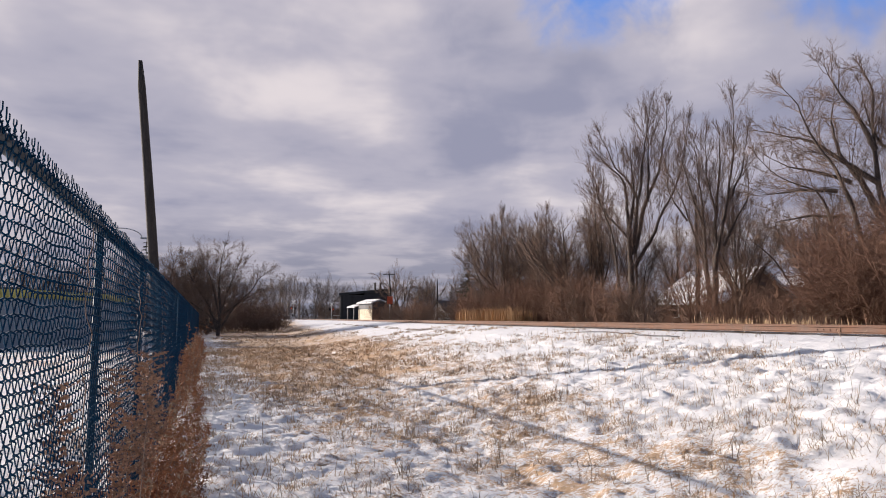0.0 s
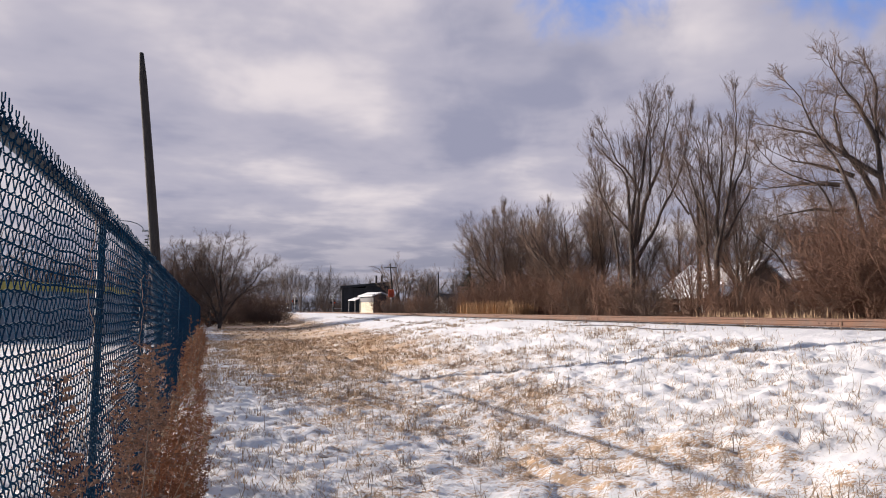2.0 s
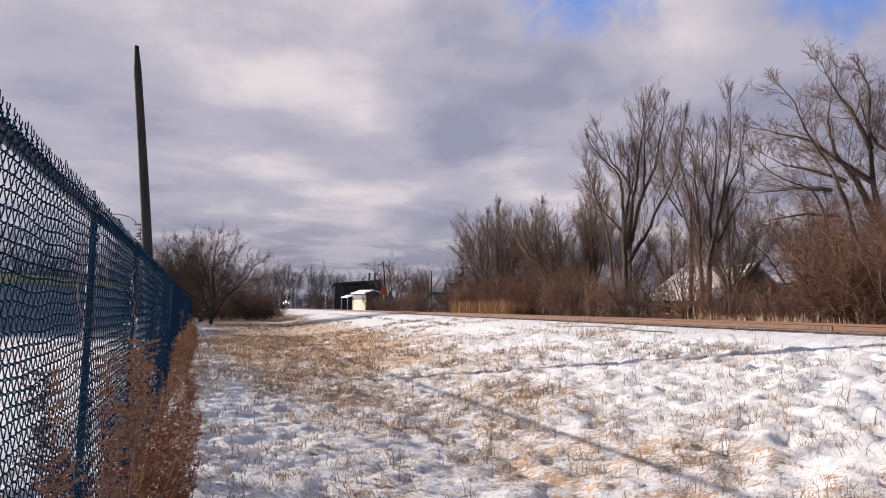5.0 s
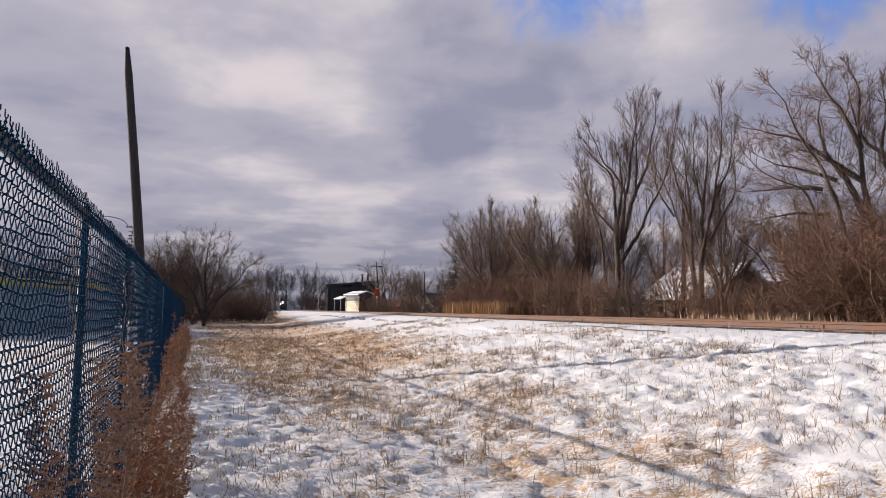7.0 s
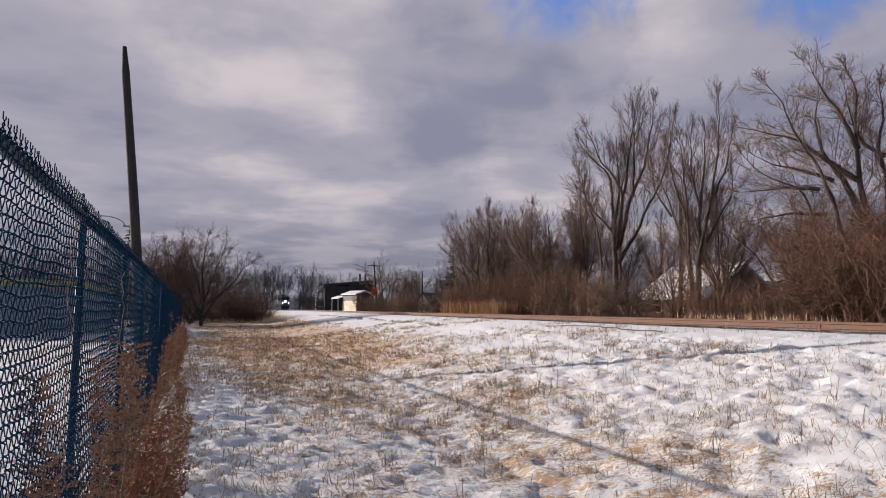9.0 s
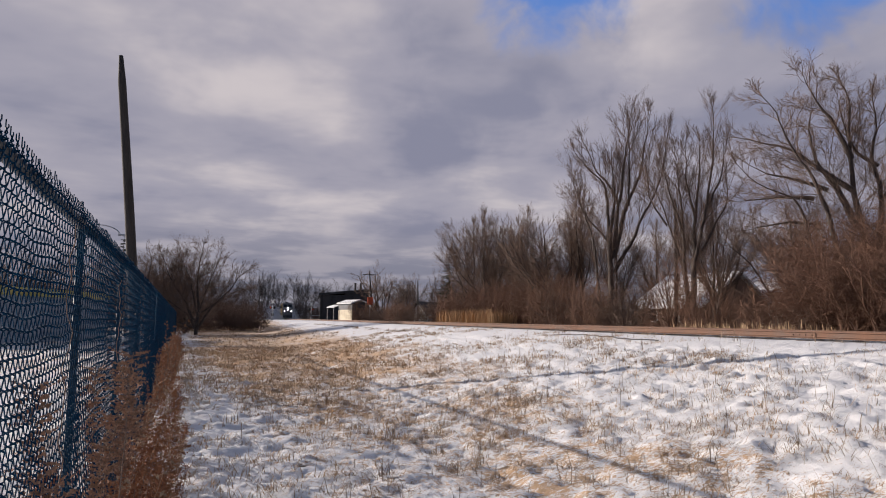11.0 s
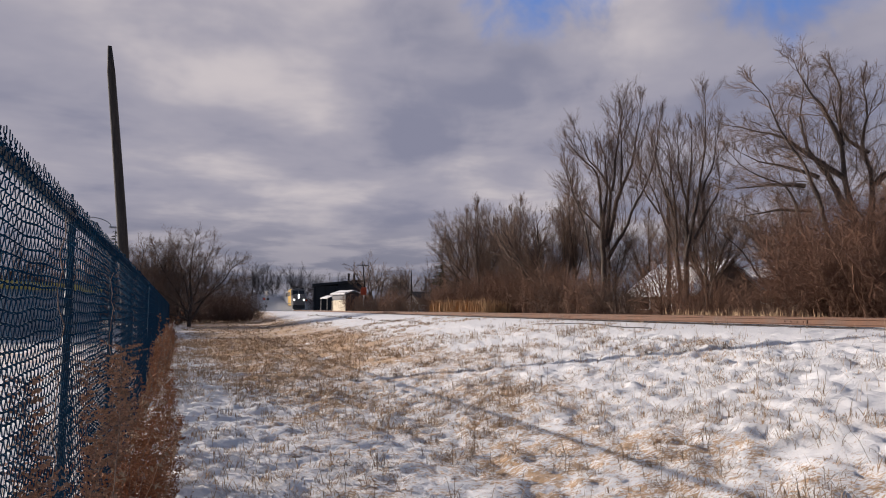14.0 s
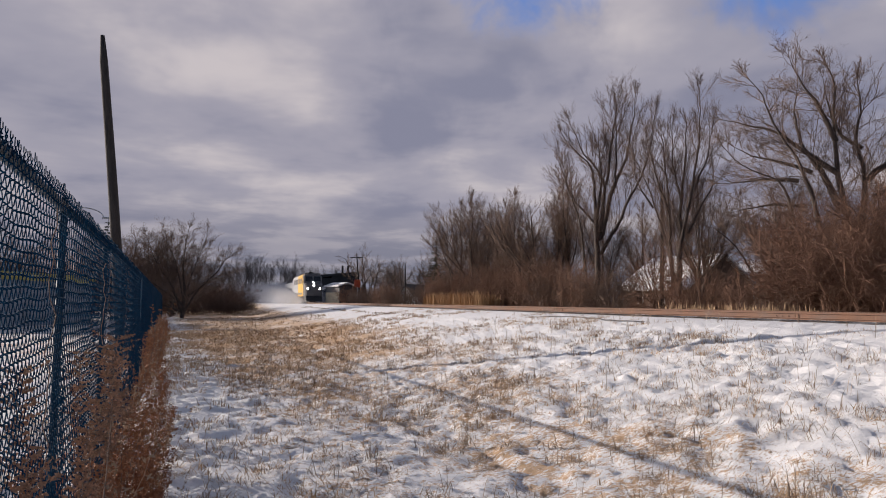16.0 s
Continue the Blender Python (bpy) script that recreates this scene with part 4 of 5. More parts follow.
def build_weeds():
    rng = random.Random(9)
    protos = [weed_clump("rust_weed", 1, 0.95, 8, (M_WEED, M_WEED), "rust-brown dried weeds with curled leaves at the fence", 1.5),
              weed_clump("rust_weed", 2, 1.25, 7, (M_TWIG, M_WEED), "tall rust-brown dried weeds at the fence", 0.9),
              weed_clump("tan_weed", 3, 1.3, 6, (M_WEEDPALE, M_WEEDPALE), "pale tan dried goldenrod stalks at the fence", 0.7),
              weed_clump("grey_weed", 4, 0.8, 8, (M_TWIG, M_WEEDPALE), "grey-brown low dried weeds at the fence", 0.9)]
    first = [True] * 4
    s = 3.0
    while s < 46:
        for _ in range(1 if s < 4.6 else 3 if s < 7 else 2):
            i = rng.choice((0, 0, 0, 1, 1, 2, 3)) if s > 4.6 else rng.choice((2, 3, 3))
            off = rng.uniform(-0.50, 0.05) if s > 5.2 else rng.uniform(-0.16, 0.10)
            if 15.5 < s < 21:
                off = rng.uniform(-0.3, 0.1)
            p = fence_at(s + rng.uniform(-0.12, 0.12), off)
            k = rng.uniform(0.5, 1.1) * (0.66 if off < -0.25 or s < 4.6 else 1.0) * (1.25 if 15.5 < s < 21 else 1.0)
            m = Matrix.Translation((p.x, p.y, ground_z(p.x, p.y))) @ Matrix.Rotation(rng.uniform(0, 6.28), 4, "Z")
            if first[i]:
                protos[i].matrix_basis, first[i] = m, False
            else:
                copy_thing(protos[i], m).scale = (k, k, k)
        s += 0.27 if s < 7.5 else 0.5
    # tall plumed stalks leaning on the mesh
    plume = goldenrod("goldenrod", 6, 1.42)
    spots = [(2.85, -0.12, 1.05), (3.6, -0.14, 1.08), (3.15, -0.10, 0.82), (2.65, -0.10, 0.66), (4.3, -0.14, 1.0), (4.9, -0.16, 0.95), (5.6, -0.18, 0.95)]
    for n, (s, off, k) in enumerate(spots):
        p = fence_at(s, off)
        m = Matrix.Translation((p.x, p.y, ground_z(p.x, p.y))) @ Matrix.Rotation(rng.uniform(0, 6.28), 4, "Z")
        if n:
            copy_thing(plume, m).scale = (k, k, k)
        else:
            plume.matrix_basis = m


def goldenrod(name, seed, height):
    """Stiff stalks with a drooping feathery plume of dry seed heads."""
    rng = random.Random(seed)
    t = thing(name, "tall dried goldenrod with fluffy brown plumes at the fence", "weed", "dry weeds along the fence")
    segs, side, v, f = [], [], [], []
    for _ in range(2):
        p = Vector((rng.gauss(0, 0.04), rng.gauss(0, 0.04), -0.03))
        d = Vector((rng.gauss(0, 0.07), rng.gauss(0, 0.07), 1)).normalized()
        h = height * rng.uniform(0.82, 1.02)
        for i in range(12):
            d = (d + Vector((rng.gauss(0, 0.04), rng.gauss(0, 0.04), 0))).normalized()
            q = p + d * h / 12
            segs.append((*p, *q, 0.0042 - 0.0002 * i, 0.0040 - 0.0002 * i))
            n = 22 if i > 8 else 2 if i > 5 else 1
            for _k in range(n):
                b = rng.uniform(0, 6.28)
                w = p.lerp(q, rng.random())
                tip = w + Vector((math.cos(b), math.sin(b), rng.uniform(-0.3, 0.7))) * rng.uniform(0.03, 0.10)
                side.append((*w, *tip, 0.0018, 0.0008))
                for _m in range(7 if i > 8 else 2):
                    s = rng.uniform(0.006, 0.013)
                    g = Vector((rng.gauss(0, 1), rng.gauss(0, 1), rng.gauss(0, 1))).normalized()
                    o = g.orthogonal().normalized()
                    c = w.lerp(tip, rng.uniform(0.2, 1.05))
                    k = len(v)
                    v += [tuple(c - o * s * 0.6), tuple(c + g * s), tuple(c + o * s * 0.6), tuple(c - g * s + o.cross(g) * s * 0.6)]
                    f += [(k, k + 1, k + 2), (k, k + 2, k + 3)]
            p = q
    tagged(twig_part("stalk", segs, side, M_TWIG, t), kind="stuff")
    tagged(raw("plume", v, f, M_PLUME, t, "fluffy brown seed plume"), kind="stuff")
    return t


build_weeds()


def reed_bed(name, x0, x1, y0, y1, n, h, label, material):
    rng, rows = np.random.RandomState(3), []
    for _ in range(n):
        x, y = rng.uniform(x0, x1), rng.uniform(y0, y1)
        rows.append((x, y, ground_base(x, y), rng.uniform(0, 6.28), abs(rng.normal(0.1, 0.12)), h * rng.uniform(0.6, 1.1), 0.035))
    blades(name, rows, material, label, "reeds")


reed_bed("reed_bed", 17.0, 19.2, 47, 61.5, 3600, 1.5, "tan stand of dry reeds beside the track", M_REED)
reed_bed("verge_grass", 16.2, 18.2, 17, 24, 700, 0.55, "pale dry grass on the far verge", M_STRAW)
reed_bed("verge_grass", 16.0, 17.8, 14, 75, 4500, 0.28, "brown dry grass on the far verge", M_BUSH)


# ---- poles, signals, buildings ----
def wood_pole(x, y, h, r, lean, label, arm=False):
    t = thing("utility_pole", label, "utility pole", at=Matrix.Translation((x, y, ground_base(x, y) - 0.1)))
    bm = bmesh.new()
    n, rings = 14, []
    for i in range(n + 1):
        q = i / n
        c = Vector(lean) * q + Vector((0.03 * math.sin(4 * q), 0, h * q))
        k = r * (1 - 0.35 * q) * (0.55 if i == n else 1)
        rings.append([(c.x + k * math.cos(a), c.y + k * math.sin(a), c.z + (0.1 if i == n else 0)) for a in np.linspace(0, 2 * math.pi, 12, endpoint=False)])
    made = [[bm.verts.new(p) for p in ring] for ring in rings]
    for a, b in zip(made, made[1:]):
        for i in range(12):
            bm.faces.new((a[i], a[(i + 1) % 12], b[(i + 1) % 12], b[i]))
    bm.faces.new(made[-1])
    part("shaft", bm, M_POLE, t, "", True)
    if arm:
        boxed("crossarm", (lean[0] - 1.1, lean[0] + 1.1, -0.06, 0.06, h - 0.65, h - 0.53), M_POLE, t)
    return t


wood_pole(-2.76, 21.2, 9.15, 0.161, (-0.83, 0, 0), "bare leaning weathered wooden pole behind the fence")
wood_pole(24.2, 35.2, 8.0, 0.13, (0.2, 0, 0), "old wooden pole among bare trees")
wood_pole(21.8, 119, 9.0, 0.14, (-0.7, 0, 0), "leaning wooden pole above the shed", True)
wood_pole(26.0, 104, 6.8, 0.13, (0, 0, 0), "short wooden pole by the trees")
wood_pole(27.0, 62, 6.5, 0.11, (0, 0, 0), "thin wooden pole among bare trees")


def build_street_lamp(x, y):
    t = thing("street_lamp", "curved grey street lamp arm over the fence", "street lamp", at=Matrix.Translation((x, y, 0)))
    pts = [(1.5 * math.sin(a), 0, 8.2 + 0.7 * math.cos(a) - 0.7) for a in np.linspace(-0.2, 1.5, 9)]
    tube_part("pole", [(pts[0][0], 0, -0.1, *pts[0], 0.06, 0.05)], 8, M_STEEL, t)
    tube_part("arm", [(*a, *b, 0.04, 0.035) for a, b in zip(pts, pts[1:])], 6, M_STEEL, t)
    e = pts[-1]
    boxed("lamp_head", (e[0] - 0.1, e[0] + 0.4, -0.12, 0.12, e[2] - 0.12, e[2]), M_STEEL, t)


build_street_lamp(-10.4, 56)


def build_signal(x, y, flip):
    t = thing("crossing_signal", "railway crossing signal mast with crossbuck and flashers", "crossing signal", "crossing signals", at=Matrix.Translation((x, y, ground_base(x, y))))
    bm = bmesh.new()
    rod(bm, (0, 0, -0.1), (0, 0, 4.6), 0.075)
    mast = part("mast", bm, M_STEEL, t)
    for s in (-1, 1):
        bm = bmesh.new()
        bmesh.ops.create_cube(bm, size=1, matrix=Matrix.LocRotScale((0, -0.1 - 0.02 * s, 4.2), Euler((0, s * 0.8, 0)), (1.3, 0.02, 0.22)))
        part("crossbuck_blade", bm, M_WHITE, t)
        bm = bmesh.new()
        rod(bm, (0.42 * s, -0.12, 2.8), (0.42 * s, -0.08, 2.8), 0.32, n=16)
        disc = part("backplate", bm, M_BLACK, t)
        bm = bmesh.new()
        rod(bm, (0.42 * s, -0.16, 2.8), (0.42 * s, -0.121, 2.8), 0.11, n=12)
        part("lamp", bm, M_REDLAMP if s == flip else M_BLACK, disc)
    boxed("lamp_arm", (-0.5, 0.5, -0.08, -0.03, 2.76, 2.84), M_STEEL, t)
    boxed("gate_counterweight", (-0.25, 0.3, 0.05, 0.5, 0.9, 1.5), M_BLACK, t)
    bm = bmesh.new()
    rod(bm, (0, 0.2, 1.2), (3.0 * flip, 0.2, 1.28), 0.05, 0.03, 6)
    part("gate_arm", bm, M_WHITE, t)
    boxed("base", (-0.3, 0.3, -0.3, 0.3, -0.1, 0.2), M_STEEL, t)


build_signal(6.9, 165, -1)
build_signal(17.6, 185, 1)


def build_shed(x, y, turn):
    t = thing("trackside_shed", "small cream and grey shed with snowy lean-to roof", "shed", at=pose(x, y, ground_base(x, y) - 0.02, 0, 0, turn))
    # the pale front faces -x; the gable end faces -y, its shade painted in
    boxed("base_wall", (0, 2.4, 0, 4.3, 0, 2.0), M_CREAM, t, "cream lower wall")
    boxed("upper_wall", (0.01, 2.39, 0.01, 4.29, 2.0, 3.25), M_GREY, t, "grey upper siding")
    boxed("end_wall", (0.05, 2.4, -0.12, 0.0, 0, 3.3), M_DARK, t, "end wall coloured dark for its shaded side")
    boxed("door", (0.8, 1.7, -0.17, -0.12, 0, 2.0), M_BLACK, t)
    bm = bmesh.new()
    v = [bm.verts.new(p) for p in ((-0.3, -0.2, 3.1), (-0.3, 4.5, 3.1), (1.5, 4.5, 3.68), (1.5, -0.2, 3.68), (2.65, 4.5, 3.3), (2.65, -0.2, 3.3))]
    lo = [bm.verts.new(p.co - Vector((0, 0, 0.16))) for p in v]
    for a in ((0, 1, 2, 3), (3, 2, 4, 5)):
        bm.faces.new([v[i] for i in a])
        bm.faces.new([lo[i] for i in reversed(a)])
    ring = (0, 1, 2, 4, 5, 3)
    for i in range(6):
        a, b = ring[i], ring[(i + 1) % 6]
        bm.faces.new((v[a], v[b], lo[b], lo[a]))
    part("roof", bm, M_ROOFSNOW, t, "snow-covered pitched roof")
    bm = bmesh.new()
    v = [(-0.6, 4.8, 2.45), (0.6, 4.8, 2.85), (0.6, 7.2, 2.85), (-0.6, 7.2, 2.45)]
    loft(bm, [[(x, y, z) for x, y, z in v], [(x, y, z - 0.14) for x, y, z in v]])
    part("lean_to_roof", bm, M_ROOFSNOW, t, "snowy lean-to roof")
    for yy in (4.5, 6.6):
        boxed("lean_to_post", (-0.55, -0.42, yy + 0.4, yy + 0.52, 0, 2.4), M_GREY, t)


build_shed(17.0, 111.5, 22)


def build_hall():
    t = thing("industrial_hall", "long dark industrial building with two flue stacks", "building", at=pose(19.0, 177, ground_base(19, 177), 0, 0, -6))
    boxed("wall", (0, 12.6, 0, 16, 0, 6.4), M_DARK, t)
    bm = bmesh.new()
    v = [bm.verts.new(p) for p in ((-0.4, -0.4, 6.8), (13.0, -0.4, 8.1), (13.0, 16.4, 8.1), (-0.4, 16.4, 6.8))]
    lo = [bm.verts.new(p.co - Vector((0, 0, 0.6))) for p in v]
    bm.faces.new(v)
    bm.faces.new(lo[::-1])
    for i in range(4):
        bm.faces.new((v[i], v[(i + 1) % 4], lo[(i + 1) % 4], lo[i]))
    part("roof", bm, M_DARK, t, "sloping dark metal roof")
    boxed("upper_wall", (6, 12.6, 0.1, 15.9, 6.4, 7.1), M_DARK, t)
    for x in (8.8, 10.2):
        bm = bmesh.new()
        rod(bm, (x, 2, 7.0), (x, 2, 9.5), 0.27, n=12)
        stack = part("flue_stack", bm, M_BLACK, t)
        bm = bmesh.new()
        rod(bm, (x, 2, 9.5), (x, 2, 9.62), 0.33, n=12)
        part("cap", bm, M_BLACK, stack)
    for i in range(5):
        boxed("pilaster", (0.3 + 2.5 * i, 0.6 + 2.5 * i, -0.1, 0.0, 0, 6.2), M_BLACK, t)


build_hall()


def build_sign(x, y):
    t = thing("orange_panel_sign", "orange-red square panel on a short post by the shed", "sign", at=Matrix.Translation((x, y, ground_base(x, y))))
    bm = bmesh.new()
    rod(bm, (0, 0.1, -0.1), (0, 0.1, 4.4), 0.07)
    part("post", bm, M_STEEL, t)
    boxed("panel", (-0.46, 0.46, -0.04, 0.04, 3.1, 4.35), M_ORANGE, t)
    for h in (3.35, 3.72, 4.09):
        boxed("panel_slat", (-0.38, 0.38, -0.07, -0.045, h - 0.11, h + 0.11), M_ORANGE, t)


build_sign(20.3, 113.5)


def house(name, x, y, turn, w, d, wall, rise, mat, roof, label, windows=2):
    t = thing(name, label, "house", at=pose(x, y, ground_base(x, y) - 0.05, 0, 0, turn))
    bm = bmesh.new()
    box(bm, -w / 2, w / 2, -d / 2, d / 2, 0, wall)
    part("wall", bm, mat, t)
    for s in (-1, 1):
        bm = bmesh.new()
        tri = [(s * w / 2, -d / 2, wall), (s * w / 2, d / 2, wall), (s * w / 2, 0, wall + rise)]
        o = [bm.verts.new(p) for p in tri]
        i = [bm.verts.new((p[0] - s * 0.2, p[1], p[2])) for p in tri]
        bm.faces.new(o)
        bm.faces.new(i)
        for a in range(3):
            bm.faces.new((o[a], o[(a + 1) % 3], i[(a + 1) % 3], i[a]))
        part("gable", bm, mat, t)
    for s in (-1, 1):
        bm = bmesh.new()
        q = [bm.verts.new(p) for p in ((-w / 2 - 0.4, s * (d / 2 + 0.4), wall - 0.4 * rise / (d / 2)), (w / 2 + 0.4, s * (d / 2 + 0.4), wall - 0.4 * rise / (d / 2)), (w / 2 + 0.4, 0, wall + rise), (-w / 2 - 0.4, 0, wall + rise))]
        u = [bm.verts.new(p.co + Vector((0, 0, 0.2))) for p in q]
        bm.faces.new(q)
        bm.faces.new(u)
        for a in range(4):
            bm.faces.new((q[a], q[(a + 1) % 4], u[(a + 1) % 4], u[a]))
        part("roof", bm, roof, t, "snow-covered roof slope" if roof is M_ROOFSNOW else "")
    for k in range(windows):
        cx = -w / 2 + (k + 0.5) * w / windows
        win = boxed("window", (cx - 0.55, cx + 0.55, -d / 2 - 0.05, -d / 2 + 0.02, wall * 0.4, wall * 0.4 + 1.1), M_WHITE, t)
        boxed("pane", (cx - 0.46, cx + 0.46, -d / 2 - 0.07, -d / 2 - 0.052, wall * 0.4 + 0.09, wall * 0.4 + 1.01), M_GLASS, win)
        win = boxed("window", (-w / 2 - 0.05, -w / 2 + 0.02, -0.5, 0.5, wall * 0.4, wall * 0.4 + 1.1), M_WHITE, t) if k == 0 else None
        if win:
            boxed("pane", (-w / 2 - 0.07, -w / 2 - 0.052, -0.42, 0.42, wall * 0.4 + 0.09, wall * 0.4 + 1.01), M_GLASS, win)
    return t


house("bungalow", 33.9, 45.8, -80, 6.5, 7, 2.1, 2.3, M_BRICK, M_ROOFSNOW, "low brick bungalow with thick snow on its roof")
house("long_bungalow", 41, 45.6, -70, 14, 8, 3.2, 1.0, M_BRICK, M_ROOFSNOW, "long low house with a snowy roof behind scrub", 4)
house("white_cottage", 30.4, 115, 32, 4, 3.4, 2.0, 1.6, M_WHITE, M_SHINGLE, "small white gabled cottage beside reeds", 1)
house("white_house", 38.0, 119, -15, 5, 6, 3.4, 2.2, M_WHITE, M_SHINGLE, "white house half hidden by trees", 3)


def build_warehouse():
    t = thing("warehouse", "long blue-grey warehouse with an olive-yellow fascia behind the fence", "building", at=pose(-28.9, 49.2, -0.2, 0, 0, -14.5))
    boxed("wall", (-18, 16, 0, 14, 0, 2.9), M_WAREHOUSE, t)
    boxed("fascia", (-18.2, 16.2, -0.25, 14, 2.9, 3.4), M_OLIVE, t, "olive-yellow fascia band")
    boxed("roof", (-17, 15, 0.5, 13, 3.4, 3.55), M_SHINGLE, t)
    for i in range(11):
        boxed("wall_rib", (-17.6 + 3.2 * i, -17.4 + 3.2 * i, -0.1, 0.0, 0, 3.2), M_GREY, t)
    for x in (11.0, 12.2):
        w = boxed("window", (x, x + 0.8, -0.08, 0.02, 1.4, 2.3), M_WHITE, t)
        boxed("pane", (x + 0.07, x + 0.73, -0.1, -0.082, 1.47, 2.23), M_GLASS, w)


build_warehouse()

# loose cable lying on the snow of the bed
pts = [(10.3 + 0.012 * i + 0.25 * math.sin(i * 0.35), 22.0 - 0.42 * i) for i in range(16)]
cable = [(x, y, ground_z(x, y) + 0.02) for x, y in pts]
tagged(tube_part("loose_cable", [(*a, *b, 0.014, 0.014) for a, b in zip(cable, cable[1:])], 6, M_CABLE), "thin dark cable lying on the snow", "cable")


# fallen stalk in the near snow
pts = [(2.6 + 0.07 * i, 4.55 + 0.03 * math.sin(i * 0.9) - 0.012 * i) for i in range(14)]
stalk = [(x, y, ground_z(x, y) + 0.03) for x, y in pts]
tagged(tube_part("fallen_stalk", [(*a, *b, 0.006, 0.005) for a, b in zip(stalk, stalk[1:])], 5, M_TWIG), "thin grey stalk fallen across the snow", "stalk")


# ---- train ----
def section(y, w, z0, z1, rise=0.35):
    """A car-body outline: upright sides and an arched roof."""
    h = w / 2
    return [(-h, y, z0), (-h, y, z1 - rise), (-h * 0.86, y, z1 - rise * 0.4), (-h * 0.5, y, z1 - 0.06), (0, y, z1), (h * 0.5, y, z1 - 0.06), (h * 0.86, y, z1 - rise * 0.4), (h, y, z1 - rise), (h, y, z0)]


def wheelset(parent, y, r):
    bogie = boxed("truck", (-1.05, 1.05, y - 1.9, y + 1.9, 0.35, 0.95), M_BLACK, parent, "black truck frame", 0.06)
    for dy in (-1.35, 1.35):
        for s in (-1, 1):
            bm = bmesh.new()
            rod(bm, (s * 0.70, y + dy, r), (s * 0.84, y + dy, r), r, n=20)
            part("wheel", bm, M_STEEL, bogie)


def build_locomotive():
    t = thing("locomotive", "yellow and charcoal diesel passenger locomotive with lit headlights", "locomotive")
    bm = bmesh.new()
    loft(bm, [section(0.0, 2.3, 1.0, 2.75, 0.25), section(0.35, 2.75, 0.95, 2.95, 0.25), section(0.9, 2.95, 0.95, 3.05, 0.3), section(1.75, 3.0, 0.95, 4.32, 0.45), section(2.3, 3.0, 0.95, 4.38, 0.45), section(2.301, 3.0, 0.95, 4.38, 0.45), section(3.2, 3.02, 0.95, 4.38)])
    part("nose", bm, M_TGREY, t, "charcoal nose and cab front")
    bm = bmesh.new()
    loft(bm, [section(3.2, 3.06, 0.95, 4.4), section(10.5, 3.06, 0.95, 4.4)])
    part("front_body", bm, M_YELLOW, t, "yellow body side")
    bm = bmesh.new()
    loft(bm, [section(10.5, 3.04, 0.95, 4.36), section(20.6, 3.04, 0.95, 4.36)])
    part("rear_body", bm, M_SILVER, t, "silver-grey rear body side")
    for s in (-1, 1):
        boxed("nose_side", (s * 1.515 - 0.02, s * 1.515 + 0.02, 1.9, 3.2, 1.0, 3.5), M_YELLOW, t, "yellow cab side")
        w = boxed("windshield", (s * 0.66 - 0.56, s * 0.66 + 0.56, 0.0, 0.05, 0.0, 0.86), M_GLASS, t, "dark windshield")
        w.matrix_basis = pose(0, 0.96, 3.2, -33.5, 0, 0)
        boxed("cab_window", (s * 1.54 - 0.01, s * 1.54 + 0.01, 2.1, 2.9, 2.7, 3.4), M_GLASS, t)
        bm = bmesh.new()
        rod(bm, (s * 1.0, -0.03, 2.05), (s * 1.0, 0.16, 2.05), 0.13, n=14)
        part("ditch_light", bm, M_LAMP, t, "lit ditch light")
        for k in range(5):
            boxed("side_grille", (s * 1.535 - 0.015, s * 1.535 + 0.015, 4.2 + 2.9 * k, 6.4 + 2.9 * k, 2.9, 3.7), M_BLACK, t)
        boxed("side_stripe", (s * 1.54 - 0.01, s * 1.54 + 0.01, 3.3, 20.4, 1.2, 1.5), M_TGREY, t)
    for z, r in ((2.55, 0.17), (2.98, 0.10)):
        bm = bmesh.new()
        rod(bm, (0, -0.05 + (z - 2.5) * 0.5, z), (0, 0.9, z), r, n=14)
        part("headlight", bm, M_LAMP, t, "lit headlight")
    bm = bmesh.new()
    loft(bm, [[(-1.3, -0.35, 0.25), (1.3, -0.35, 0.25), (1.3, 0.1, 1.0), (-1.3, 0.1, 1.0)], [(-1.4, 0.7, 0.25), (1.4, 0.7, 0.25), (1.4, 0.7, 1.0), (-1.4, 0.7, 1.0)]])
    part("pilot", bm, M_BLACK, t, "black snow plough pilot")
    boxed("coupler", (-0.14, 0.14, -0.75, -0.2, 0.75, 1.0), M_BLACK, t)
    boxed("fuel_tank", (-1.35, 1.35, 7.8, 12.6, 0.3, 0.95), M_BLACK, t, "", 0.1)
    for y in (5.5, 8.5, 14.0, 17.5):
        bm = bmesh.new()
        rod(bm, (0, y, 4.3), (0, y, 4.56), 0.7, n=16)
        part("roof_fan", bm, M_TGREY, t)
    boxed("horn", (-0.5, 0.1, 3.0, 3.4, 4.36, 4.62), M_BLACK, t)
    bm = bmesh.new()
    loft(bm, [section(2.2, 2.5, 4.22, 4.46, 0.12), section(20.4, 2.5, 4.22, 4.46, 0.12)])
    part("roof_cap", bm, M_BLACK, t, "sooty black roof")
    # the hood of this type stands high on its frame
    for ob in t.children:
        ob.data.transform(Matrix.Diagonal((1, 1, 1.1, 1)))
        ob.location.z *= 1.1
    wheelset(t, 3.9, 0.5)
    wheelset(t, 16.6, 0.5)
    return t


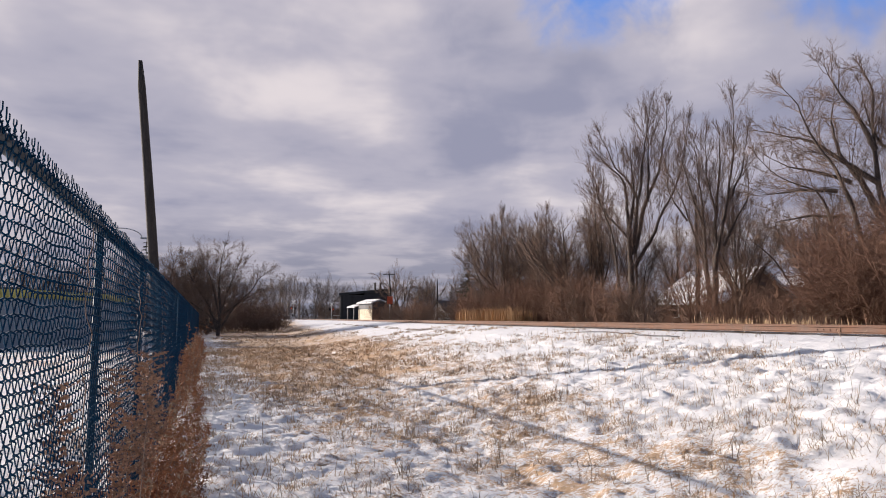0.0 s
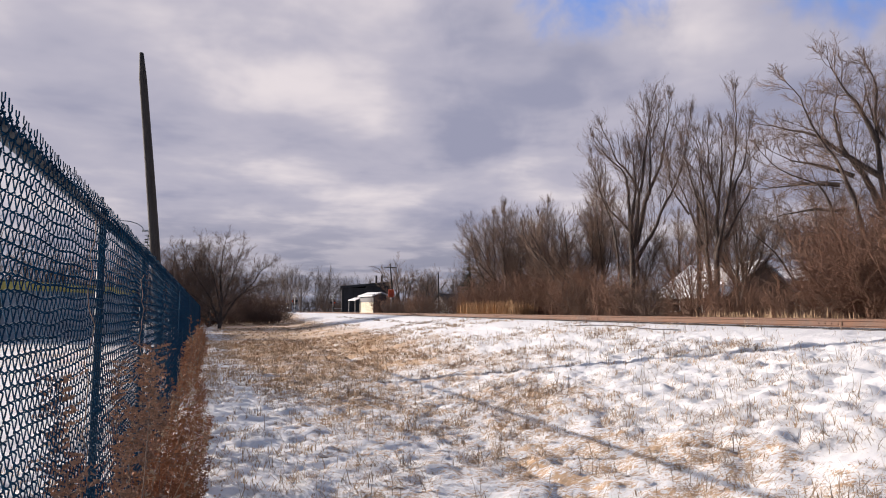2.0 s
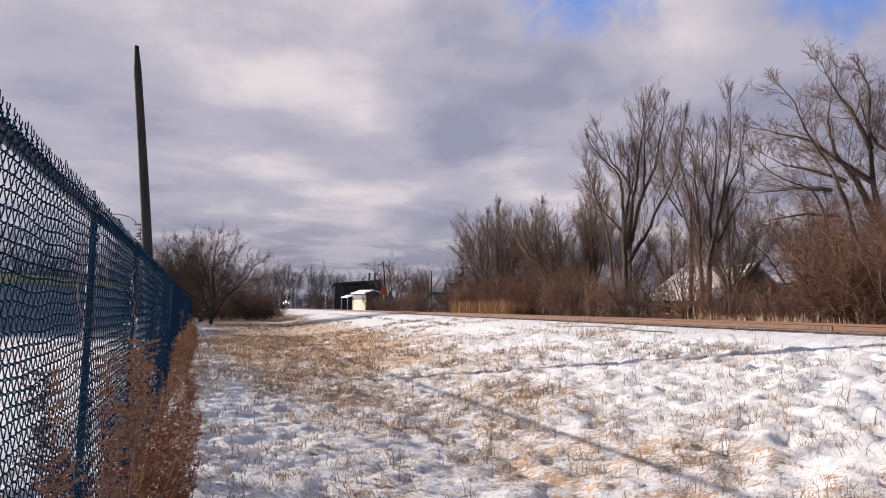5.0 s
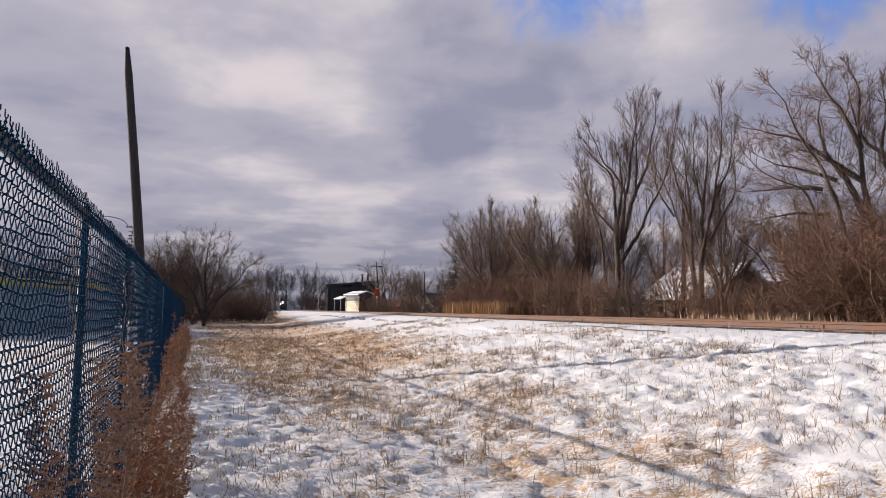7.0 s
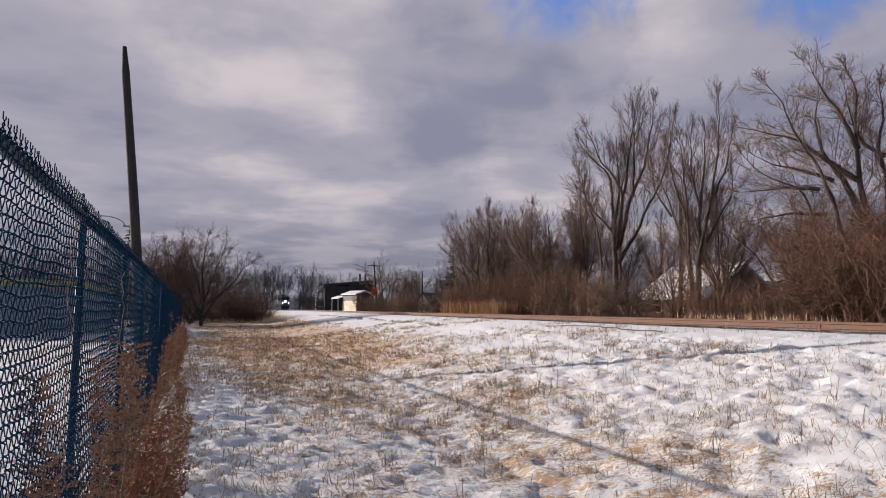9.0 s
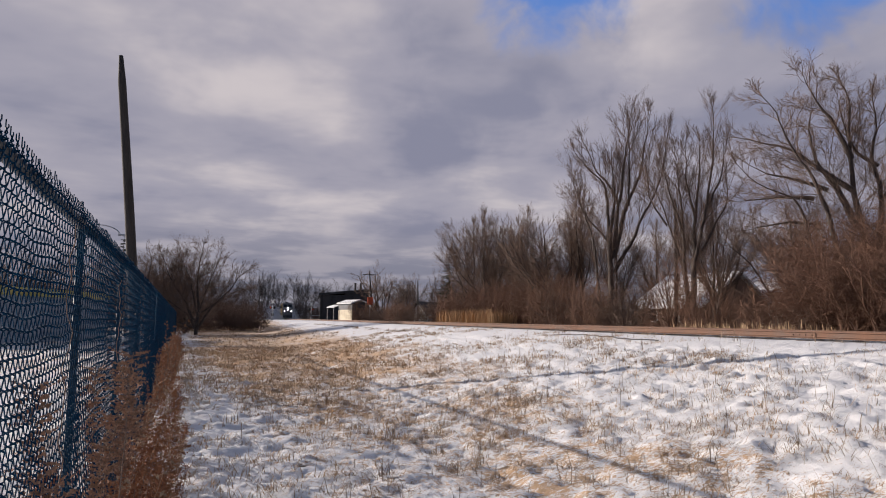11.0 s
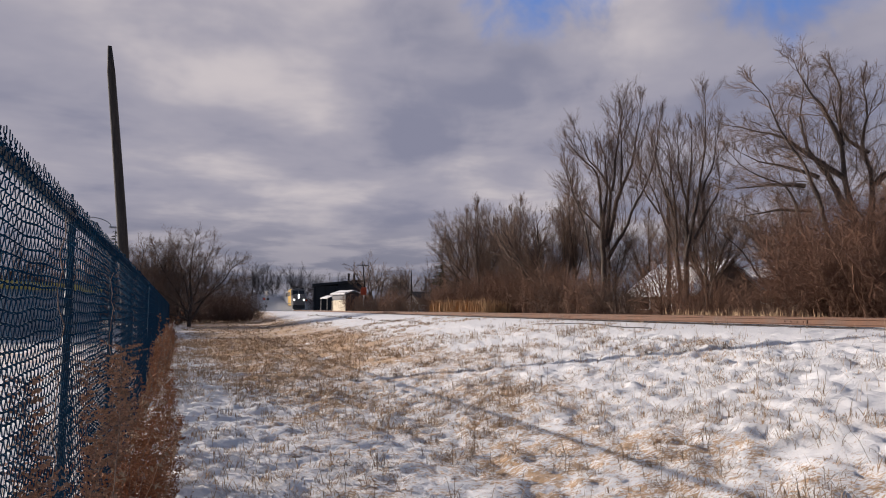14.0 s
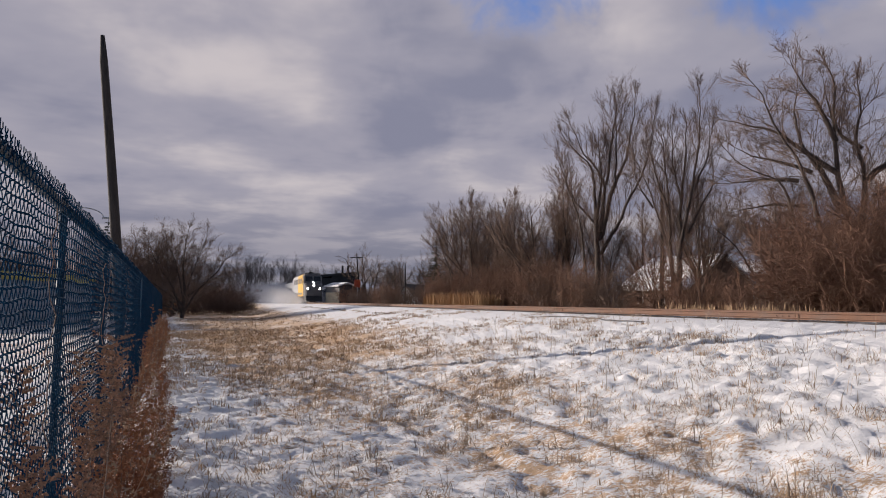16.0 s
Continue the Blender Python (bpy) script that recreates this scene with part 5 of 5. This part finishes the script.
def build_coach():
    t = thing("passenger_coach", "silver-grey passenger coach with dark window band", "railway coach", "coaches of the train")
    bm = bmesh.new()
    loft(bm, [section(0, 3.0, 0.9, 4.0), section(25.4, 3.0, 0.9, 4.0)])
    part("body", bm, M_SILVER, t)
    for s in (-1, 1):
        for k in range(11):
            boxed("window", (s * 1.505 - 0.012, s * 1.505 + 0.012, 2.4 + 1.95 * k, 3.8 + 1.95 * k, 2.0, 2.75), M_GLASS, t)
        boxed("stripe", (s * 1.503 - 0.008, s * 1.503 + 0.008, 0.2, 25.2, 1.35, 1.65), M_YELLOW, t)
    wheelset(t, 3.2, 0.45)
    wheelset(t, 22.2, 0.45)
    return t


def snow_puff(seed, n, length, width, height, size):
    """A drift of blown snow: countless small flakes, thinning outwards and upwards."""
    rng = np.random.RandomState(seed)
    y = rng.random_sample(n) * length
    grow_ = 0.35 + 0.65 * y / length
    x = rng.normal(0, 1, n) * width * grow_ * 0.5 - width * 0.12
    z = rng.beta(1.1, 1.7, n) * height * grow_
    c = np.stack([x, y, z], 1)
    q = rng.normal(0, 1, (n, 4, 3))
    q /= np.linalg.norm(q, axis=2, keepdims=True)
    v = (c[:, None] + q * size * rng.uniform(0.5, 1.3, (n, 1, 1))).reshape(-1, 3)
    b = (np.arange(n) * 4)[:, None, None]
    f = (b + np.array([[0, 1, 2], [0, 2, 3], [0, 3, 1]])[None]).reshape(-1, 3)
    ob = raw("blown_snow", v.tolist(), f.tolist(), M_FLAKE)
    return tagged(ob, "white cloud of snow blown up behind the train", "blown snow", kind="stuff")


LOCO = build_locomotive()
COACHES = [build_coach()]
for _ in range(3):
    COACHES.append(copy_thing(COACHES[0], Matrix()))
PUFFS = [(snow_puff(1, 45000, 22, 4.6, 3.0, 0.055), 3.0), (snow_puff(2, 100000, 40, 7.5, 5.2, 0.075), 12.0), (snow_puff(3, 90000, 85, 10.0, 6.4, 0.095), 34.0)]


# ---- what moves ----
TRACK_X = RAIL_X + GAUGE / 2
TRAIN = ((0.0, 430.0), (16.0, 115.0))      # seconds, front of the locomotive along the track


def motions():
    z, tilt = 1.335 + 0.174, -math.degrees(math.atan(GRADE))
    walk(LOCO, [(t, pose(TRACK_X, y, z - GRADE * y, tilt)) for t, y in TRAIN])
    for i, c in enumerate(COACHES):
        walk(c, [(t, pose(TRACK_X, y + 21.3 + 26.0 * i, z - GRADE * (y + 21.3 + 26.0 * i), tilt)) for t, y in TRAIN])
    for puff, back in PUFFS:
        walk(puff, [(t, pose(TRACK_X, y + back, 1.3 - GRADE * (y + back), tilt)) for t, y in TRAIN])
    walk(SKY, [(0, pose(0, 0, 0, 0, 0, 0)), (16, pose(0, 0, 0, 0, 0, 3.2))])


motions()
